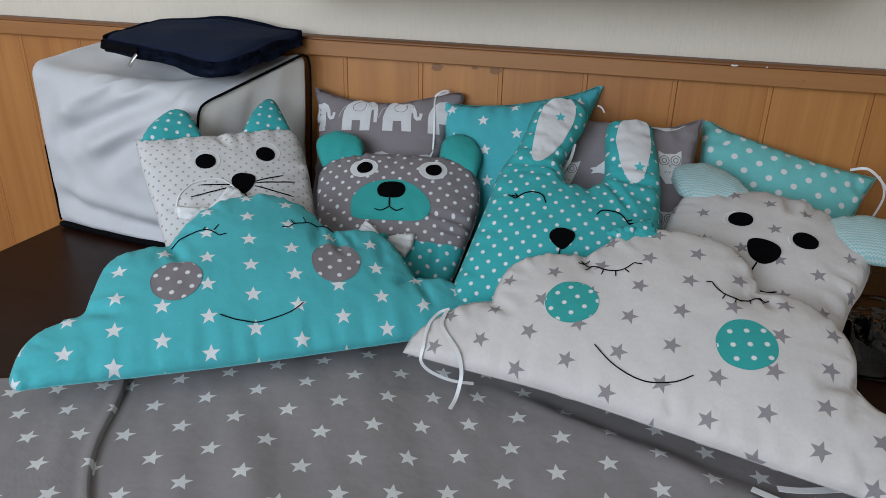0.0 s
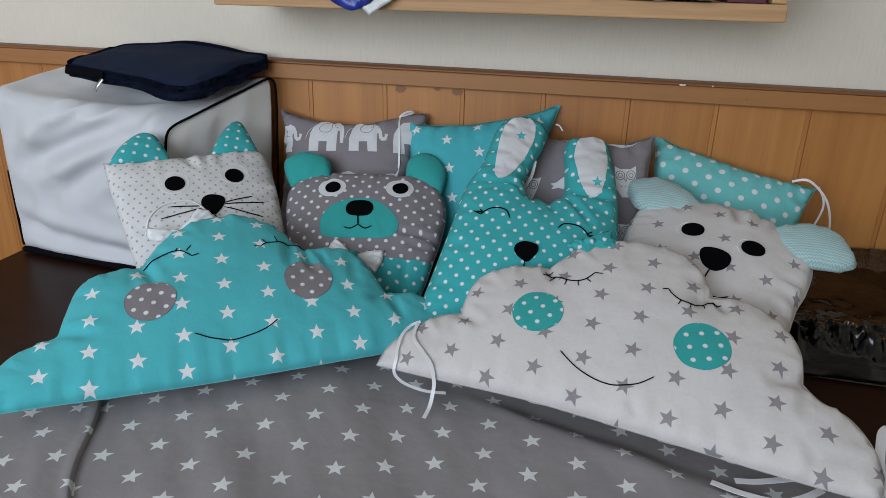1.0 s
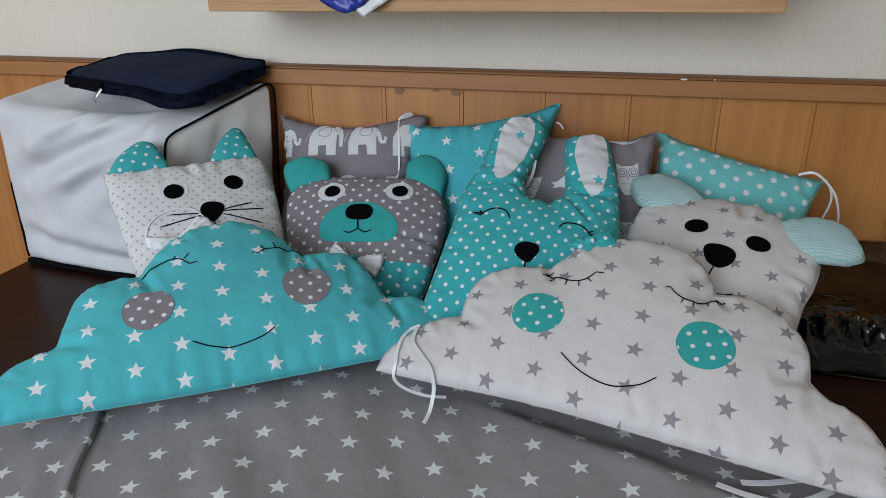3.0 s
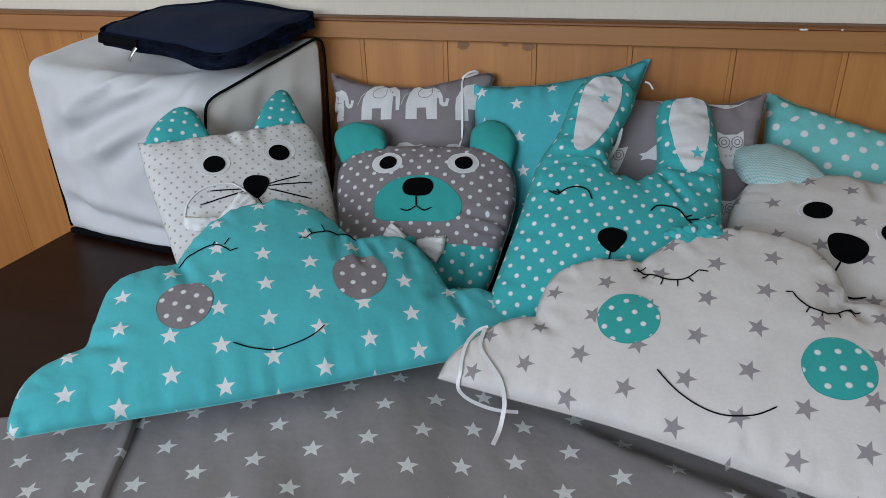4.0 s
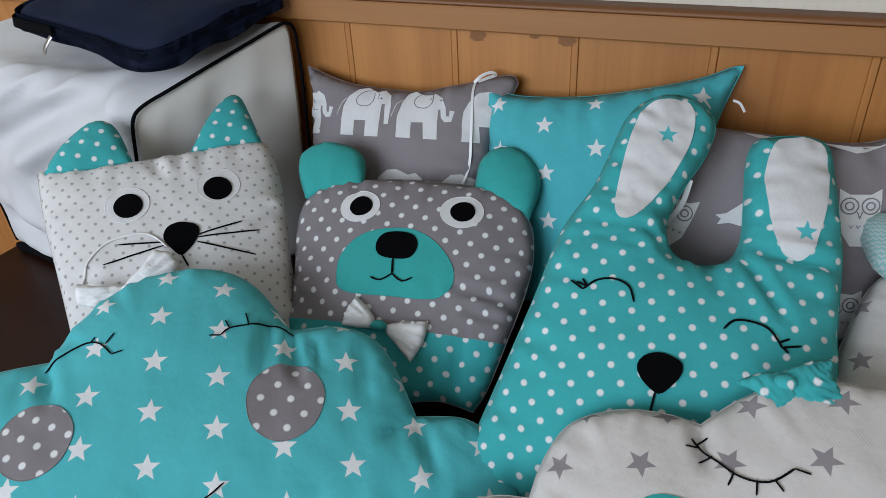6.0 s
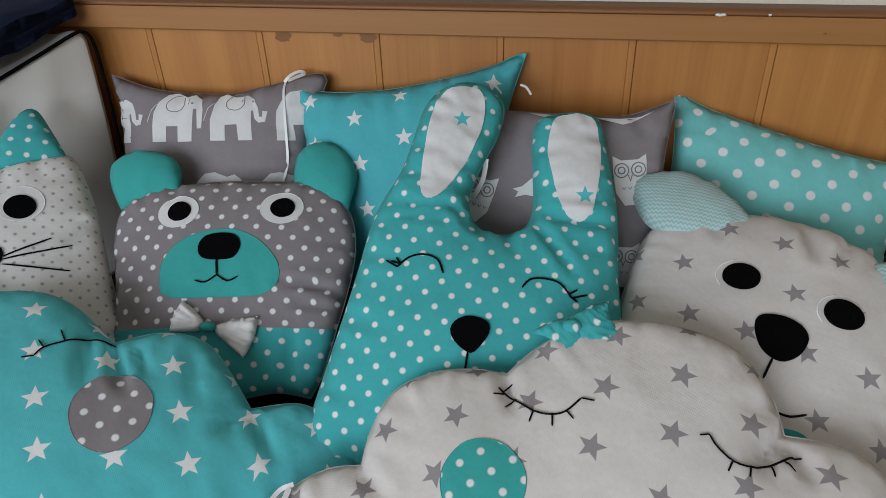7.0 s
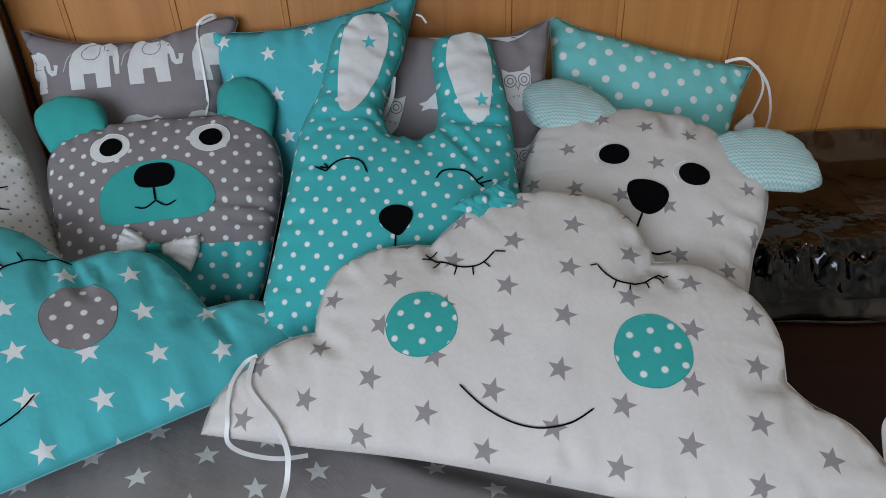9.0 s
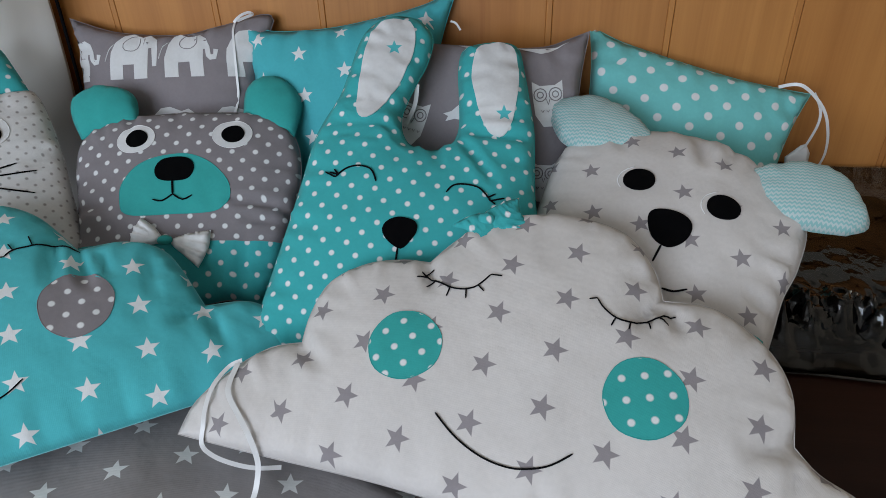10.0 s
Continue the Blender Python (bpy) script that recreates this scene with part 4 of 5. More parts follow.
# dog
DOG = lean((0.60, -0.25, 0.89), 26, -103)
dog = root("dog_cushion", DOG, "white dog-shaped cushion printed with grey stars, pale chevron ears", "cushion", "animal cushions")
c = Cushion(smooth_loop([(-0.150, 0.060), (-0.128, 0.102), (-0.090, 0.114), (-0.046, 0.117), (0.008, 0.115), (0.062, 0.090), (0.094, 0.050), (0.119, 0.018), (0.115, -0.033), (0.104, -0.071), (0.097, -0.120), (0.086, -0.185, 1), (-0.030, -0.190), (-0.150, -0.178, 1), (-0.156, -0.080), (-0.155, -0.005)]), 0.042, 0.050, seed=13, creases=((0.000, 0.110, 0.010, 0.060, 0.007, 0.004), (0.040, 0.098, 0.030, 0.060, 0.006, 0.003), (-0.090, 0.108, -0.080, 0.070, 0.007, 0.003), (0.118, -0.030, 0.080, -0.040, 0.006, 0.003), (0.104, -0.100, 0.070, -0.090, 0.006, 0.003)))
dog_c = c
part("body", c.mesh(), m_dog, dog)
seam(c, m_seam_white, dog)
for pts, s in (([(-0.174, 0.122), (-0.162, 0.141), (-0.119, 0.149), (-0.076, 0.130), (-0.040, 0.096, 1), (-0.071, 0.072), (-0.111, 0.064), (-0.150, 0.078)], 14), ([(0.058, 0.074, 1), (0.094, 0.087), (0.130, 0.087), (0.159, 0.064), (0.173, 0.026), (0.162, 0.010), (0.127, 0.004), (0.093, 0.012), (0.070, 0.036)], 15)):
    e = Cushion(smooth_loop(pts), 0.020, 0.016, 0.006, 0.0008, seed=s)
    part("ear", e.mesh(lift=0.014), m_chevron, dog, "pale aqua chevron ear")
for x, y in ((-0.051, 0.0195), (0.036, 0.001)):
    part("eye", c.patch(ellipse(x, y, 0.0165, 0.0148), 0.0022), m_black_felt, dog, "black felt eye")
    part("eye_stitching", c.line([(x - 0.022 * math.cos(a), y + 0.020 * math.sin(a)) for a in (-0.7, -0.3, 0.1, 0.6, 1.2)], 0.0006, 0.0004), m_thread_white, dog, "white stitching beside the eye")
part("nose", c.patch(smooth_loop([(-0.034, -0.030), (-0.029, -0.019), (-0.011, -0.016), (0.004, -0.022), (0.010, -0.034), (0.004, -0.050), (-0.010, -0.059), (-0.026, -0.051)], 0.004), 0.0024), m_black_felt, dog, "black felt nose")
part("mouth", c.line([(-0.016, -0.058), (-0.021, -0.078)], 0.0011), m_thread, dog)
part("mouth", c.line([(-0.008, -0.104), (0.003, -0.105), (0.015, -0.100)], 0.0011), m_thread, dog)
for pts in ([(0.000, -0.116, 1), (0.010, -0.116), (0.019, -0.120), (0.027, -0.132, 1), (0.004, -0.136, 1)], [(0.041, -0.122, 1), (0.050, -0.122), (0.062, -0.131, 1), (0.049, -0.132)], [(0.079, -0.125, 1), (0.088, -0.128), (0.092, -0.137, 1), (0.080, -0.137)]):
    part("collar_bow", c.patch(smooth_loop(pts, 0.004), 0.0016), m_teal, dog, "teal bow end at the chin")



# ---- pillows along the wall ----
def pillow(frame_m, corners, sag, material, label, seed, front=0.045, top=None):
    """top: points of the upper edge, where it is not an even sag."""
    rt = root("square_pillow", frame_m, label, "pillow", "pillows along the wall")
    pts = []
    for i in range(4):
        a, b = np.array(corners[i]), np.array(corners[(i + 1) % 4])
        d = (b - a) / np.linalg.norm(b - a)
        nrm = np.array((d[1], -d[0]))
        pts.append((a[0], a[1], 1))
        if i == 0 and top:
            pts += top
            continue
        for t, k in ((0.18, 0.7), (0.38, 1.0), (0.62, 1.0), (0.82, 0.7)):
            p = a + (b - a) * t + nrm * sag * k
            pts.append((p[0], p[1]))
    c = Cushion(smooth_loop(pts), front, 0.035, 0.007, 0.0022, seed=seed)
    part("cover", c.mesh(), material, rt)
    seam(c, material, rt)
    return rt, c


p1, c1 = pillow(lean((-0.06, -0.06, 0.95), 65, -90), [(-0.149, 0.094), (0.146, 0.094), (0.140, -0.175), (-0.140, -0.180)], 0.022, m_grey_plain, "grey square pillow printed with white elephants", 21, 0.045, [(-0.108, 0.082), (-0.074, 0.0755), (-0.024, 0.073), (0.024, 0.0745), (0.054, 0.082), (0.098, 0.093), (0.127, 0.1015), (0.142, 0.101)])
p2, c2 = pillow(lean((0.20, -0.066, 0.948), 65, -90), [(-0.156, 0.095), (0.1285, 0.135), (0.100, -0.165), (-0.135, -0.170)], 0.014, m_pillow_star, "teal square pillow printed with white stars", 22, 0.045, [(-0.133, 0.087), (-0.098, 0.084), (-0.030, 0.090), (0.038, 0.105), (0.087, 0.119), (0.118, 0.133)])
p3, c3 = pillow(lean((0.399, -0.100, 0.9275), 65, -90), [(-0.170, 0.108), (0.098, 0.119), (0.100, -0.150), (-0.165, -0.150)], 0.010, m_grey_plain, "grey square pillow printed with white owls and birds", 23, 0.045, [(-0.090, 0.101), (-0.037, 0.099), (0.010, 0.0975), (0.047, 0.100), (0.073, 0.109)])
p4, c4 = pillow(lean((0.62, -0.07, 0.90), 60, -90), [(-0.120, 0.147), (0.153, 0.067), (0.100, -0.150), (-0.143, -0.120)], 0.012, m_aqua_dot, "pale aqua square pillow with large white dots", 24, 0.045, [(-0.079, 0.127), (-0.008, 0.104), (0.062, 0.084), (0.116, 0.073)])

# outlines from the foot of the hind leg on: one with its trunk hanging, one with it curled up
HANGING = [(0.000, 0.000), (0.0190, 0.001), (0.0165, 0.020), (0.0330, 0.021), (0.0355, 0.0015), (0.0545, 0.003), (0.0510, 0.033), (0.0500, 0.043), (0.0535, 0.0435), (0.0590, 0.019), (0.0650, 0.0195), (0.0625, 0.042), (0.0570, 0.055), (0.0480, 0.0605), (0.0390, 0.057), (0.0230, 0.062), (0.0108, 0.0595), (0.0010, 0.049), (-0.0035, 0.036), (-0.0030, 0.020)]
CURLED = [(0.000, 0.000), (0.0190, 0.001), (0.0160, 0.020), (0.0310, 0.0215), (0.0360, 0.002), (0.0530, 0.003), (0.0470, 0.0385), (0.0495, 0.039), (0.0530, 0.029), (0.0585, 0.0245), (0.0665, 0.0260), (0.0680, 0.0385), (0.0620, 0.0390), (0.0625, 0.0320), (0.0590, 0.0315), (0.0555, 0.0425), (0.0480, 0.053), (0.0380, 0.0575), (0.0310, 0.055), (0.0215, 0.0545), (0.0095, 0.058), (0.0020, 0.0545), (-0.0020, 0.044), (-0.0040, 0.026)]


def elephant(shape, x0, y0, xmin=-1.0, xmax=1.0, details=True):
    pts = [(min(max(x0 + x, xmin), xmax), y0 + y) for x, y in shape]
    ob = part("elephant_print", c1.patch(straight_loop(pts, 0.004), 0.0005), m_print_white, p1, "white printed elephant")
    if details:
        part("ear_outline", c1.line([(x0 + x, y0 + y) for x, y in ((0.032, 0.059), (0.021, 0.057), (0.0125, 0.048), (0.0165, 0.040), (0.030, 0.039), (0.037, 0.046), (0.035, 0.056))], 0.0005, 0.0007), m_thread_grey, ob)
        part("eye_dot", c1.line([(x0 + 0.0460, y0 + 0.050), (x0 + 0.0485, y0 + 0.050)], 0.0009, 0.0008), m_thread_grey, ob)
        part("tail", c1.line([(x0 - 0.001, y0 + 0.047), (x0 - 0.008, y0 + 0.040), (x0 - 0.0125, y0 + 0.024)], 0.0006, 0.0004), m_print_white, ob)


elephant(HANGING, -0.0659, 0.0091)
elephant(CURLED, 0.0131, 0.0139)
elephant(HANGING, 0.0950, 0.0180, xmax=0.132, details=False)
elephant(CURLED, -0.1555, 0.0040, xmin=-0.1310, details=False)
for k in range(3):
    elephant(HANGING, -0.083 + 0.080 * k, -0.090 + 0.004 * k, details=False)


def owl(x, y, s, turn=0.0, xmax=1.0, face_only=False):
    def place(q):
        a = radians(turn)
        return [(min(x + s * (px * math.cos(a) - py * math.sin(a)), xmax), y + s * (px * math.sin(a) + py * math.cos(a))) for px, py in q]
    body = [(-1.0, 1.3), (-0.5, 1.0), (0.5, 1.0), (1.0, 1.3), (1.0, 0.3), (0.9, -0.9), (0.4, -1.7), (-0.4, -1.7), (-0.9, -0.9), (-1.0, 0.3)]
    ob = part("owl_print", c3.patch(straight_loop(place(body), 0.004), 0.0005), m_print_white, p3, "white printed owl")
    for ex in (-0.5, 0.5):
        for rr in (0.42, 0.2):
            part("owl_eye", c3.line(place([(ex + rr * math.cos(k * 0.5), 0.4 + rr * math.sin(k * 0.5)) for k in range(13)]), 0.0006, 0.0011, True, False), m_thread_grey, ob)
    part("owl_beak", c3.line(place([(-0.12, 0.1), (0.0, -0.25), (0.12, 0.1)]), 0.0007, 0.0011, False, False), m_thread_grey, ob)
    for k in range(4):
        part("owl_feather", c3.line(place([(-0.5 + 0.35 * k, -0.6), (-0.4 + 0.35 * k, -0.75), (-0.3 + 0.35 * k, -0.6)]), 0.0005, 0.0011, False, False), m_thread_grey, ob)


owl(0.0525, 0.0330, 0.0180, 7)
owl(-0.1110, 0.0060, 0.0180, -14)
owl(0.052, -0.060, 0.0165, 0)
part("bird_print", c3.patch(straight_loop([(-0.072, 0.014), (-0.062, 0.017), (-0.048, 0.030), (-0.040, 0.022), (-0.044, 0.006), (-0.058, 0.008), (-0.069, 0.005), (-0.066, 0.011)], 0.004), 0.0008), m_print_white, p3, "white printed bird")
for pts in ([(0.010, 0.0955), (0.038, 0.0945), (0.060, 0.098), (0.074, 0.105), (0.060, 0.0965), (0.050, 0.091), (0.041, 0.0885)], [(-0.060, 0.098), (-0.045, 0.0975), (-0.030, 0.096), (-0.045, 0.094)]):
    part("whale_print", c3.patch(straight_loop(pts, 0.004), 0.0008), m_print_white, p3, "white printed whale shape")


# ---- ribbons ----
def ribbon(label, pts, width, up=(0, 0, 1), twist=0.0):
    return tagged(part("ribbon", strip(pts, width, up, twist, 16), m_ribbon, smooth=False), label, "ribbon", "satin tie ribbons")


def on(m, c, pts, lift):
    """Points on a cushion's front, in the room."""
    return [tuple(m @ Vector((x, y, c.height(x, y) + lift))) for x, y in pts]


ribbon("white satin tie ribbon draped over the white cloud cushion", on(WC, wc_c, [(-0.243, 0.010), (-0.254, 0.002), (-0.258, -0.020), (-0.256, -0.042), (-0.253, -0.056)], 0.0040) + [(0.161, -0.527, 0.800), (0.170, -0.529, 0.789), (0.188, -0.530, 0.782), (0.208, -0.529, 0.778), (0.230, -0.524, 0.776)], 0.0040, (0.1, -0.45, 0.88))
ribbon("white satin tie ribbon hanging off the white cloud cushion", on(WC, wc_c, [(-0.245, 0.006), (-0.240, -0.022), (-0.220, -0.042), (-0.203, -0.058)], 0.0040) + [(0.217, -0.538, 0.799), (0.2165, -0.546, 0.782), (0.2150, -0.557, 0.772), (0.213, -0.576, 0.770)], 0.0048, (0.1, -0.45, 0.88))
ribbon("white satin ribbon lying flat on the grey sheet", [(0.549, -0.614, 0.768), (0.580, -0.627, 0.769), (0.614, -0.634, 0.771), (0.640, -0.624, 0.772), (0.665, -0.605, 0.772)], 0.0085)
ribbon("white satin ribbon end on the grey sheet", [(0.575, -0.607, 0.769), (0.600, -0.604, 0.770), (0.640, -0.592, 0.772)], 0.0085)
ribbon("white satin loop ribbon at the aqua pillow's corner", [(0.728, -0.052, 0.972), (0.752, -0.060, 0.977), (0.782, -0.060, 0.950), (0.796, -0.060, 0.919), (0.800, -0.060, 0.888), (0.793, -0.060, 0.863), (0.780, -0.062, 0.845)], 0.0040, (0.2, -1, 0.2), 0.5)
ribbon("white satin loop ribbon hanging by the aqua pillow", [(0.770, -0.054, 0.966), (0.781, -0.055, 0.948), (0.783, -0.058, 0.929), (0.775, -0.061, 0.902), (0.768, -0.062, 0.892)], 0.0036, (0.2, -1, 0.2), 0.3)
tag_bm = Cushion(smooth_loop([(-0.016, 0.004, 1), (0.000, 0.020, 1), (0.006, 0.022, 1), (0.013, 0.010, 1), (0.014, -0.030, 1), (-0.012, -0.036, 1)], 0.004), 0.0022, 0.0016, 0.004, 0.0006, seed=51).mesh()
fabric_tag = part("fabric_tag", tag_bm, m_ribbon)
fabric_tag.matrix_world = lean((0.769, -0.062, 0.880), 84, -90)
tagged(fabric_tag, "small white folded fabric tag below the aqua pillow's ribbon", "tag")
ribbon("white satin tie ribbon hanging in front of the elephant pillow", on(lean((-0.06, -0.06, 0.95), 65, -90), c1, [(0.094, 0.091), (0.097, 0.077), (0.102, 0.053), (0.1055, 0.020), (0.107, -0.004), (0.1055, -0.022), (0.100, -0.036)], 0.002), 0.0032, (0, -1, 0.3))
ribbon("crumpled white satin ribbon loop at the elephant pillow's corner", [tuple(lean((-0.06, -0.06, 0.95), 65, -90) @ Vector(p)) for p in ((0.093, 0.090, 0.006), (0.098, 0.096, 0.006), (0.104, 0.101, 0.004), (0.112, 0.104, 0.002), (0.1185, 0.101, 0.006), (0.110, 0.096, 0.010), (0.100, 0.091, 0.012))], 0.0038, (0.3, -1, 0.5), 0.9)
ribbon("short white satin ribbon end behind the teal pillow", [(0.324, -0.030, 1.040), (0.331, -0.032, 1.038), (0.337, -0.034, 1.030)], 0.0025, (0, -1, 0.3))
ribbon("narrow white satin ribbon behind the rabbit cushion", [(0.300, -0.150, 1.000), (0.296, -0.150, 0.975), (0.284, -0.150, 0.950)], 0.005, (0, -1, 0.3))


# ---- white storage bag and the denim case on it ----
BAG = [Vector(p) for p in ((-0.706, -0.190, 0.752), (-0.360, -0.240, 0.752), (-0.226, -0.035, 0.752), (-0.672, -0.010, 0.752), (-0.690, -0.205, 1.078), (-0.335, -0.214, 1.026), (-0.210, -0.030, 1.106), (-0.665, -0.006, 1.104))]


def bag_at(a, b, h):
    """a across 0..1, b from front to back 0..1, h up 0..1."""
    lo = (BAG[0] * (1 - a) + BAG[1] * a) * (1 - b) + (BAG[3] * (1 - a) + BAG[2] * a) * b
    hi = (BAG[4] * (1 - a) + BAG[5] * a) * (1 - b) + (BAG[7] * (1 - a) + BAG[6] * a) * b
    return lo * (1 - h) + hi * h


def behind_cat(w):
    """Cloth pressed back by the cat cushion that leans on it."""
    q = CAT.inverted() @ w
    hb = cat_c.height(q.x, q.y, cat_c.HB) if abs(q.x) < 0.14 and -0.22 < q.y < 0.09 else 0.0
    if hb > 0.001:
        q.z = min(q.z, -0.005 - hb)
    return CAT @ q


bag = root("storage_bag", pose(0, 0, 0), "white fabric storage bag with black piping, sagging, against the panelling", "bag")
bm = bmesh.new()
bmesh.ops.create_cube(bm, size=2)
bmesh.ops.subdivide_edges(bm, edges=bm.edges[:], cuts=44, use_grid_fill=True)
half = Vector((0.22, 0.12, 0.16))
rad = Vector((0.009, 0.028, 0.026))
# creases of the slack front: from, to (across, up), width, depth
SLACK = ((0.80, 1.00, 0.16, 0.60, 0.020, 0.014), (0.84, 0.90, 0.42, 0.50, 0.022, 0.008), (0.62, 1.04, 0.30, 0.80, 0.012, 0.007), (0.50, 1.05, 0.36, 0.93, 0.008, 0.005),
         (0.06, 0.20, 0.42, 0.13, 0.018, 0.007), (0.38, 0.16, 0.95, 0.09, 0.018, 0.008), (0.10, 0.92, 0.14, 0.25, 0.022, 0.003), (0.26, 0.62, 0.34, 0.22, 0.026, 0.003))


def slack(a, h):
    w = 0.006 * noise.noise((a * 3.5, h * 3, 2.0)) + 0.0025 * noise.noise((a * 11, h * 9, 5.0))
    for a0, h0, a1, h1, wide, deep in SLACK:
        ux, uy = (a1 - a0) * 0.37, (h1 - h0) * 0.31
        px, py = (a - a0) * 0.37, (h - h0) * 0.31
        t = max(0.0, min(1.0, (px * ux + py * uy) / (ux * ux + uy * uy)))
        d = math.hypot(px - t * ux, py - t * uy)
        w -= 2.0 * deep * (math.exp(-(d / wide) ** 2) - 0.5 * math.exp(-((d - 1.9 * wide) / wide) ** 2)) * math.sin(math.pi * (0.15 + 0.75 * t))
    return w


bm.verts.index_update()
end_ids = {v.index for v in bm.verts if v.co.x > 0.999}
for v in bm.verts:
    p = Vector([v.co[i] * half[i] for i in range(3)])
    q = Vector([max(-half[i] + rad[i], min(half[i] - rad[i], p[i])) for i in range(3)])
    d = Vector([(p[i] - q[i]) / rad[i] for i in range(3)])
    if d.length > 1e-6:
        d = d.normalized()
        p = q + Vector([d[i] * rad[i] for i in range(3)])
    a, b, h = (p[i] / half[i] * 0.5 + 0.5 for i in range(3))
    w = bag_at(a, b, h)
    ends = min(1.0, a / 0.08) * min(1.0, (1 - a) / 0.08)
    front = max(0.0, 1 - b * 3) * ends * min(1.0, h / 0.06)
    w += Vector((0.14, -1, 0)) * (slack(a, h) + 0.012 * math.sin(math.pi * a) * math.sin(math.pi * min(1, h))) * front
    if h > 0.9:
        w.z += (0.008 * noise.noise((a * 4, b * 3, 9.0)) + 0.8 * slack(a, 1.0 + 0.5 * b) - 0.014 * math.sin(math.pi * a) * math.sin(math.pi * b)) * ends * min(1.0, (h - 0.9) / 0.08)
    if a > 0.95:
        w.x += -0.010 * math.sin(math.pi * b) * math.sin(math.pi * h) + 0.004 * noise.noise((b * 5, h * 5, 7.0))
    v.co = behind_cat(w)
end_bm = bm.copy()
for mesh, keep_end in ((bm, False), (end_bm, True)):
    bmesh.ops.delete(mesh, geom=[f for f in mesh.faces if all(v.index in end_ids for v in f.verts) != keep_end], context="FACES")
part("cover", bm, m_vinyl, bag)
part("end_panel", end_bm, m_vinyl_end_lit, bag, "smooth warm white end panel, coloured lighter to stand for room light")
side = [(1, -0.006, 0.03), (1, -0.006, 0.5), (1, -0.003, 0.83), (1, 0.0, 0.93), (1, 0.010, 0.968), (1, 0.035, 0.991), (1, 0.10, 1.001), (1, 0.22, 0.999), (1, 0.47, 0.997), (1, 0.70, 0.994), (1, 0.89, 0.992), (1, 0.945, 0.983), (1, 0.985, 0.950), (1, 1.0, 0.87), (1, 1.003, 0.74), (1, 1.003, 0.5), (1, 1.0, 0.03)]
part("piping", tube(curve3([behind_cat(bag_at(*q) + Vector((0.001, -0.002, 0))) for q in side], 8), 0.0023, False, 8), m_piping, bag, "black piping round the end panel")
part("piping", tube(curve3([bag_at(0.004, 0.004, h) + Vector((0.002, 0.001, 0)) for h in (0.04, 0.15, 0.3, 0.42, 0.52)], 6), 0.0026, False, 8), m_piping, bag, "black piping down the front edge")
part("base_band", tube(curve3([bag_at(a, 0.0, 0.018) + Vector((0, 0.000, 0)) for a in (0.01, 0.25, 0.5, 0.75, 0.99)], 6), 0.0070, False, 8), m_piping, bag, "black band along the bottom")

case = root("denim_case", pose(0, 0, 0), "navy denim zipped flat case lying on the white bag", "case")
C4 = [Vector(p) for p in ((-0.568, -0.160, 1.110), (-0.272, -0.208, 1.094), (-0.214, -0.022, 1.127), (-0.535, -0.012, 1.135))]
bm = bmesh.new()
bmesh.ops.create_cube(bm, size=2)
bmesh.ops.subdivide_edges(bm, edges=bm.edges[:], cuts=22, use_grid_fill=True)
half, rad = Vector((0.17, 0.115, 0.018)), 0.0155
for v in bm.verts:
    p = Vector([v.co[i] * half[i] for i in range(3)])
    # rounded plan corners, then rounded rim
    rc = 0.032
    q = Vector((max(-half.x + rc, min(half.x - rc, p.x)), max(-half.y + rc, min(half.y - rc, p.y)), 0))
    d = Vector((p.x, p.y, 0)) - q
    k = max(abs(d.x), abs(d.y))
    if d.length > 1e-6:
        d = d.normalized() * k
    g = q + d
    edge_in = 1 - max(0.0, (k - rc + rad) / rad) if d.length > 0 else 1.0
    z = v.co.z * half.z * (max(0.0, edge_in) ** 0.5 if abs(v.co.z) > 0.99 else 1)
    a, b = g.x / half.x * 0.5 + 0.5, g.y / half.y * 0.5 + 0.5
    w = (C4[0] * (1 - a) + C4[1] * a) * (1 - b) + (C4[3] * (1 - a) + C4[2] * a) * b
    w.z += z * (0.75 + 0.5 * noise.noise((a * 3, b * 3, 8.1))) + 0.006 * noise.noise((a * 2.5, b * 2.5, 3.3)) + 0.0012 * noise.noise((a * 9, b * 9, 1.3)) + 0.008 * b * math.sin(math.pi * a) - 0.010 * math.exp(-((a - 0.80) / 0.16) ** 2 - (b / 0.25) ** 2)
    v.co = w
part("case_body", bm, m_denim, case)


def case_at(a, b, z):
    w = (C4[0] * (1 - a) + C4[1] * a) * (1 - b) + (C4[3] * (1 - a) + C4[2] * a) * b
    return w + Vector((0, 0, z))


part("zip", strip([case_at(-0.012, 0.60, 0.002), case_at(-0.016, 0.25, 0.002), case_at(0.02, 0.02, 0.002), case_at(0.10, -0.030, 0.002), case_at(0.34, -0.030, 0.003)], 0.013, (-0.3, -1, 0.1)), m_piping, case, "black zip round the rim")
pull = [case_at(0.345, -0.05, -0.002), case_at(0.325, -0.09, -0.012), case_at(0.305, -0.10, -0.022)]
part("zip_pull", strip([tuple(p) for p in pull], 0.006, (0, -1, 0.4), 0, 4), m_metal, case, "metal zip pull")

# ---- shelf on the wall ----
shelf = root("wall_shelf", pose(0, 0, 0), "pine wall shelf with paper and packets on it", "shelf")
part("shelf_board", box((-0.230, -0.200, 1.2325), (0.634, 0.011, 1.2565), 0.0025), m_shelf, shelf, smooth=False)
part("shelf_end", box((0.612, -0.196, 1.2570), (0.632, 0.010, 1.50), 0.002), m_shelf, shelf, smooth=False)


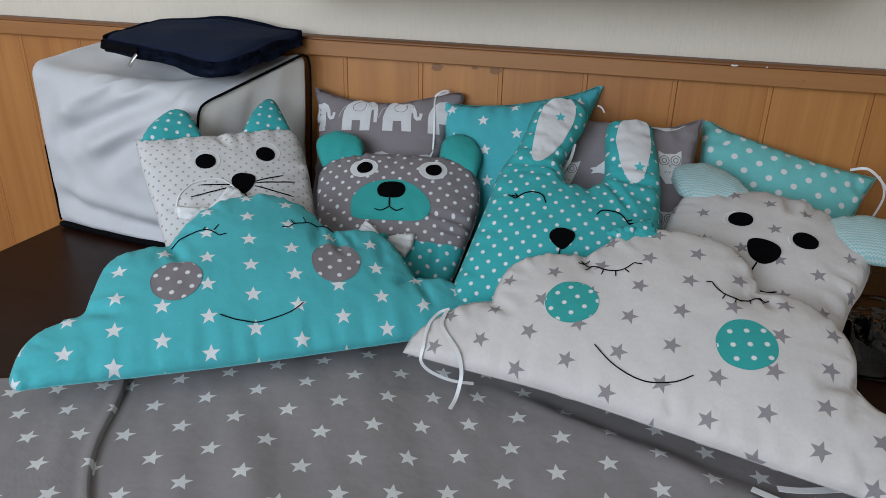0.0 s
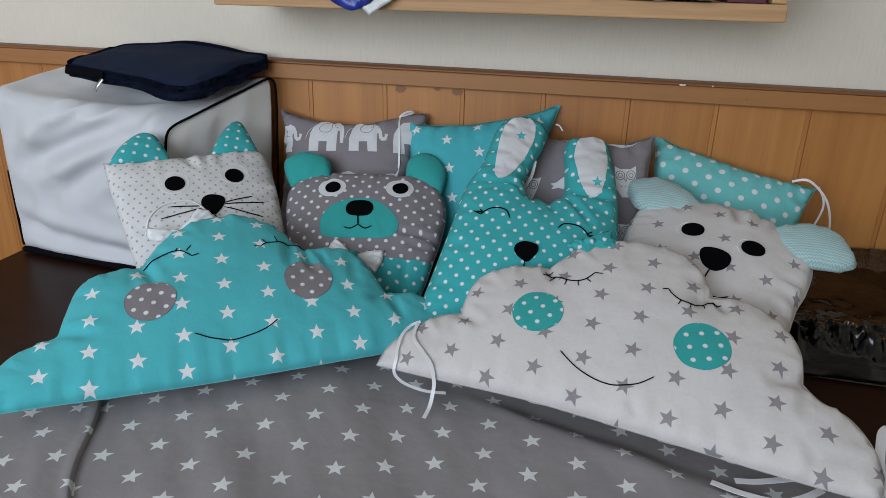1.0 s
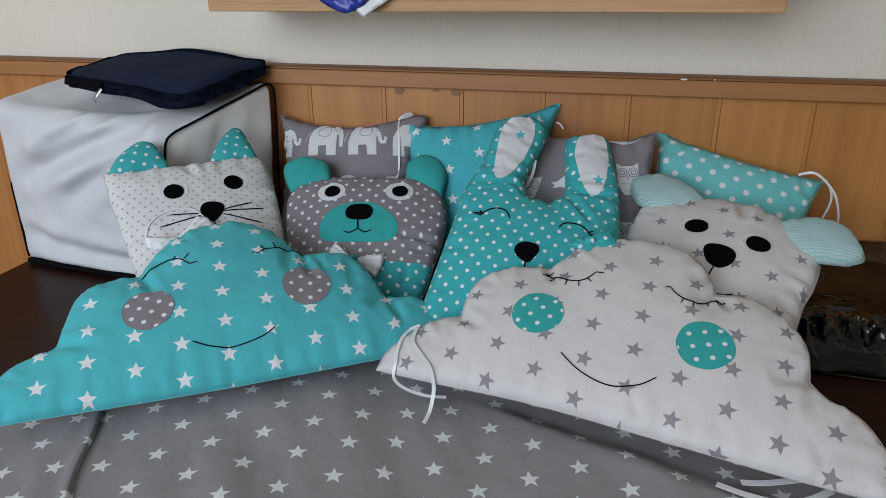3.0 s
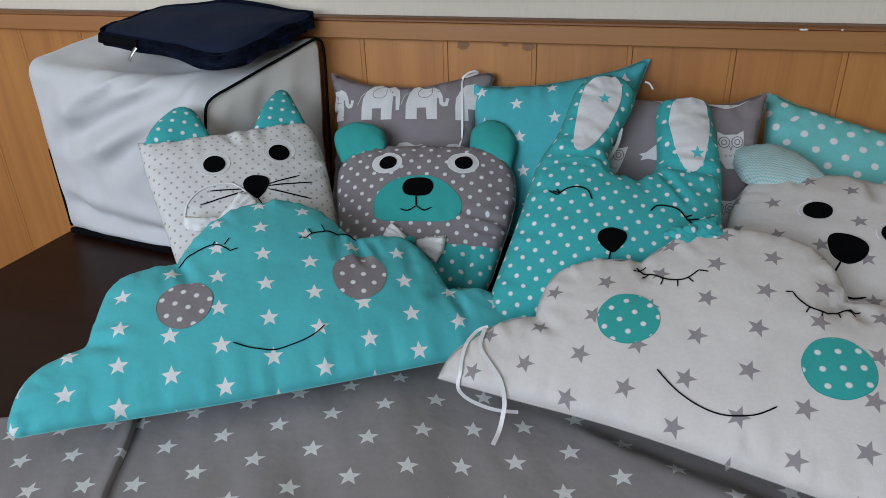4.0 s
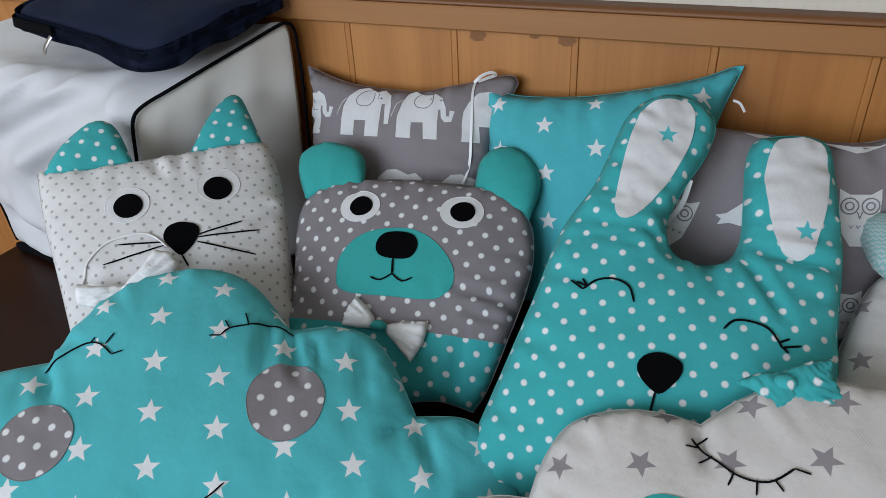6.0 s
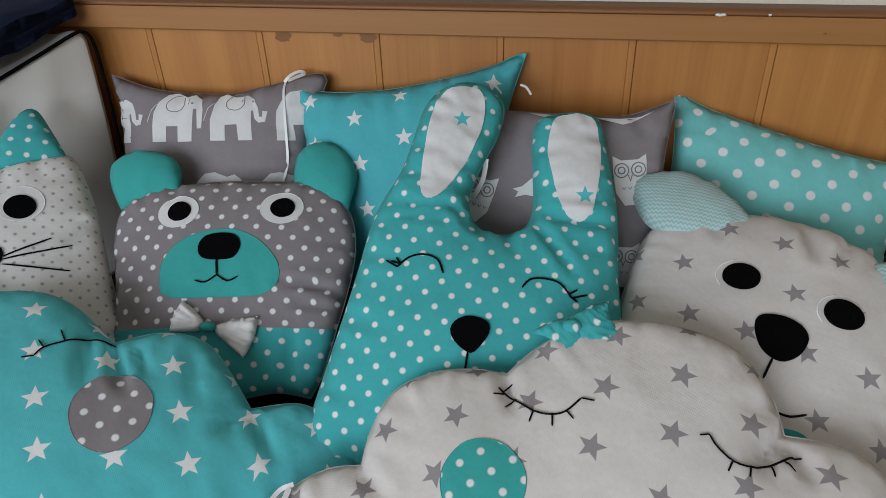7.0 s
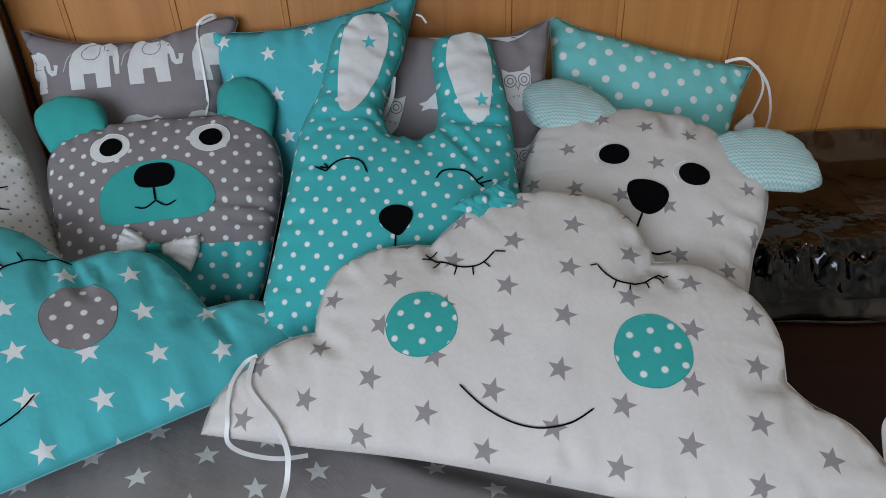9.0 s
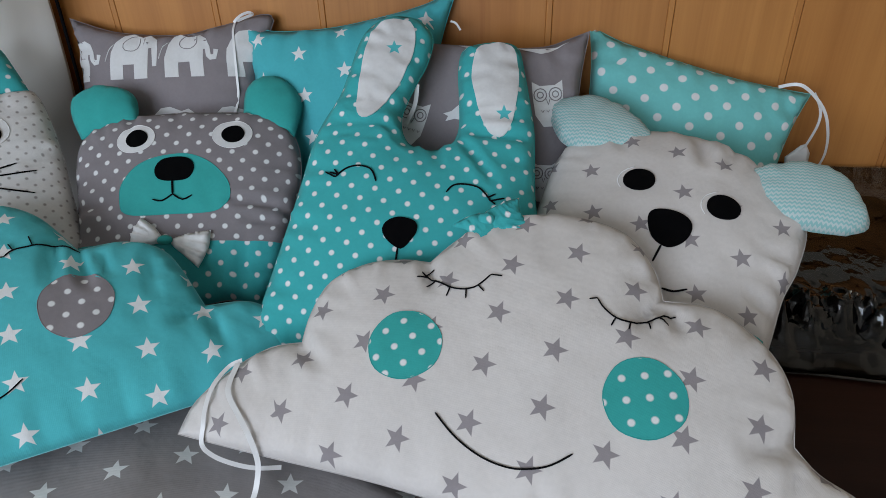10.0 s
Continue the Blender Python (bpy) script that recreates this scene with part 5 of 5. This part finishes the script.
def slab(name, lo, hi, mat, label, cat, turn=0.0, wave=0.0, seed=0):
    bm = bmesh.new()
    bmesh.ops.create_cube(bm, size=2)
    bmesh.ops.subdivide_edges(bm, edges=bm.edges[:], cuts=10, use_grid_fill=True)
    for v in bm.verts:
        v.co = Vector([v.co[i] * (hi[i] - lo[i]) / 2 for i in range(3)])
        v.co.z += wave * noise.noise((v.co.x * 18, v.co.y * 18, seed))
    ob = part(name, bm, mat, smooth=wave > 0)
    ob.matrix_world = pose(*[(lo[i] + hi[i]) / 2 for i in range(3)], 0, 0, turn)
    return tagged(ob, label, cat)


slab("yellow_folder", (-0.19, -0.205, 1.2585), (-0.02, -0.06, 1.2615), m_yellow, "yellow card folder lying on the shelf", "folder", 3)
slab("cyan_folder", (-0.15, -0.195, 1.2630), (0.00, -0.06, 1.2660), m_cyan, "cyan card folder lying on the shelf", "folder", -4)
slab("paper_stack", (0.10, -0.198, 1.2580), (0.32, -0.03, 1.2740), m_paper, "stack of loose white papers on the shelf", "papers", 2, 0.006, 3)
slab("paper_bag", (0.34, -0.215, 1.2600), (0.54, -0.05, 1.2760), m_white, "crumpled white bag on the shelf", "bag", -5, 0.014, 8)
slab("maroon_box", (0.555, -0.190, 1.2575), (0.605, -0.06, 1.3100), m_maroon, "maroon card box on the shelf", "box", 0)
packet = Cushion(smooth_loop([(-0.060, 0.020), (0.040, 0.030), (0.055, -0.010), (0.030, -0.034), (0.005, -0.030), (-0.030, -0.010)]), 0.010, 0.010, 0.006, 0.003, seed=31)
pk = part("blue_packet", packet.mesh(), m_blue)
pk.matrix_world = lean((-0.010, -0.205, 1.262), 60, -95)
tagged(pk, "blue and white plastic packet hanging over the shelf edge", "packet")
packet = Cushion(smooth_loop([(-0.030, -0.030, 1), (-0.014, -0.042, 1), (0.060, 0.018), (0.045, 0.030)]), 0.004, 0.004, 0.006, 0.002, seed=32)
pk = part("silver_packet", packet.mesh(), m_paper)
pk.matrix_world = lean((0.055, -0.205, 1.262), 60, -95)
tagged(pk, "pale grey foil packet hanging over the shelf edge", "packet")


# ---- things at the table's other end ----
def lump(lo, hi, seed, rough, rad=0.03):
    bm = bmesh.new()
    bmesh.ops.create_cube(bm, size=2)
    bmesh.ops.subdivide_edges(bm, edges=bm.edges[:], cuts=26, use_grid_fill=True)
    half = Vector([(hi[i] - lo[i]) / 2 for i in range(3)])
    mid = Vector([(hi[i] + lo[i]) / 2 for i in range(3)])
    for v in bm.verts:
        p = Vector([v.co[i] * half[i] for i in range(3)])
        r2 = min(rad, half.z * 0.98)
        q = Vector([max(-half[i] + r2, min(half[i] - r2, p[i])) for i in range(3)])
        d = p - q
        if d.length > 1e-6:
            p = q + d.normalized() * r2
        k = max(0.0, p.z / half.z * 0.5 + 0.5)
        w = p + mid
        amp = rough * (0.25 + k)
        w += Vector((0.6 * amp * noise.noise(w * 14 + Vector((seed, 0, 0))), 0.6 * amp * noise.noise(w * 14 + Vector((0, seed, 0))), amp * k * noise.noise(w * 11 + Vector((0, 0, seed)))))
        w.z = max(w.z, lo[2])
        v.co = w
    return bm


def film_z(x, y):
    """The bag's upper film: a low wedge that climbs to the wall, crinkled along its front."""
    s = max(0.0, min(1.0, (y + 0.318) / 0.310))
    z = 0.756 + 0.094 * s ** 0.62 * min(1.0, (x - 0.640) / 0.05) * min(1.0, (1.185 - x) / 0.05)
    band = math.exp(-((y + 0.262) / 0.030) ** 2)
    ridge = 1 - abs(noise.noise((x * 32, y * 26, 3.1))) * 2.6
    ridge2 = 1 - abs(noise.noise((x * 70 + y * 40, y * 60, 7.7))) * 2.6
    z += band * (0.020 * ridge + 0.013 * ridge2) + 0.008 * noise.noise((x * 9, y * 9, 5.5)) * min(1.0, s * 3)
    return max(0.7545, z)


m_black_cloth = cloth("black_folded_cloth", (0.006, 0.006, 0.007), sheen=0.05, spec=0.1)
bm = lump((0.640, -0.300, 0.7525), (0.900, -0.030, 0.830), 3, 0.010)
for v in bm.verts:
    v.co.z = min(v.co.z, film_z(v.co.x, v.co.y) - 0.006) if v.co.z > 0.76 else v.co.z
tagged(part("folded_cloth", bm, m_black_cloth), "folded black cloth inside a clear plastic bag", "cloth")
bm, rows = bmesh.new(), []
for i in range(121):
    x = 0.640 + 0.545 * i / 120
    rows.append([bm.verts.new((x + 0.003 * noise.noise((x * 40, j * 0.3, 1.0)), -0.318 + 0.310 * j / 76 - 0.006 * noise.noise((x * 16, 2.0, 4.0)) * (1 - j / 76), film_z(x, -0.318 + 0.310 * j / 76))) for j in range(77)])
for A, B in zip(rows, rows[1:]):
    for j in range(76):
        bm.faces.new((A[j], B[j], B[j + 1], A[j + 1]))
rim = [r[0] for r in rows] + rows[-1][1:] + [r[-1] for r in rows[-2::-1]] + rows[0][-2:0:-1]
low = [bm.verts.new((v.co.x, v.co.y, 0.7515)) for v in rim]
for k in range(len(rim)):
    bm.faces.new((rim[k], low[k], low[(k + 1) % len(rim)], rim[(k + 1) % len(rim)]))
bm.faces.new(low)
bmesh.ops.recalc_face_normals(bm, faces=bm.faces[:])
bmesh.ops.triangulate(bm, faces=bm.faces[:])
plastic_bag = root("plastic_bag", pose(0, 0, 0), "clear crinkled plastic bag lying on the dark table", "plastic bag")
part("film", bm, m_plastic, plastic_bag)
part("welded_edge", strip([(0.650 + 0.088 * k, -0.321 + 0.003 * math.sin(k * 2.3), 0.7530) for k in range(7)], 0.007), m_plastic, plastic_bag, "flat welded edge of the clear bag")

fold = Cushion(smooth_loop([(-0.050, -0.060), (-0.040, 0.020), (0.000, 0.050), (0.080, 0.055), (0.120, 0.000), (0.110, -0.080), (0.030, -0.090)]), 0.036, 0.010, 0.007, 0.004, seed=41)
fb = part("folded_sheet", fold.mesh(), m_sheet)
fb.matrix_world = pose(0.790, -0.560, 0.766, 0, 0, -20)
tagged(fb, "bunched grey starred fabric on the table's corner", "fabric")
ribbon("white satin ribbon loop beside the bunched grey fabric", [(0.735, -0.640, 0.774), (0.722, -0.600, 0.790), (0.738, -0.540, 0.806), (0.752, -0.520, 0.808)], 0.010)
ribbon("white satin ribbon loop on the bunched grey fabric", [(0.752, -0.520, 0.808), (0.772, -0.515, 0.812), (0.800, -0.535, 0.812)], 0.008)
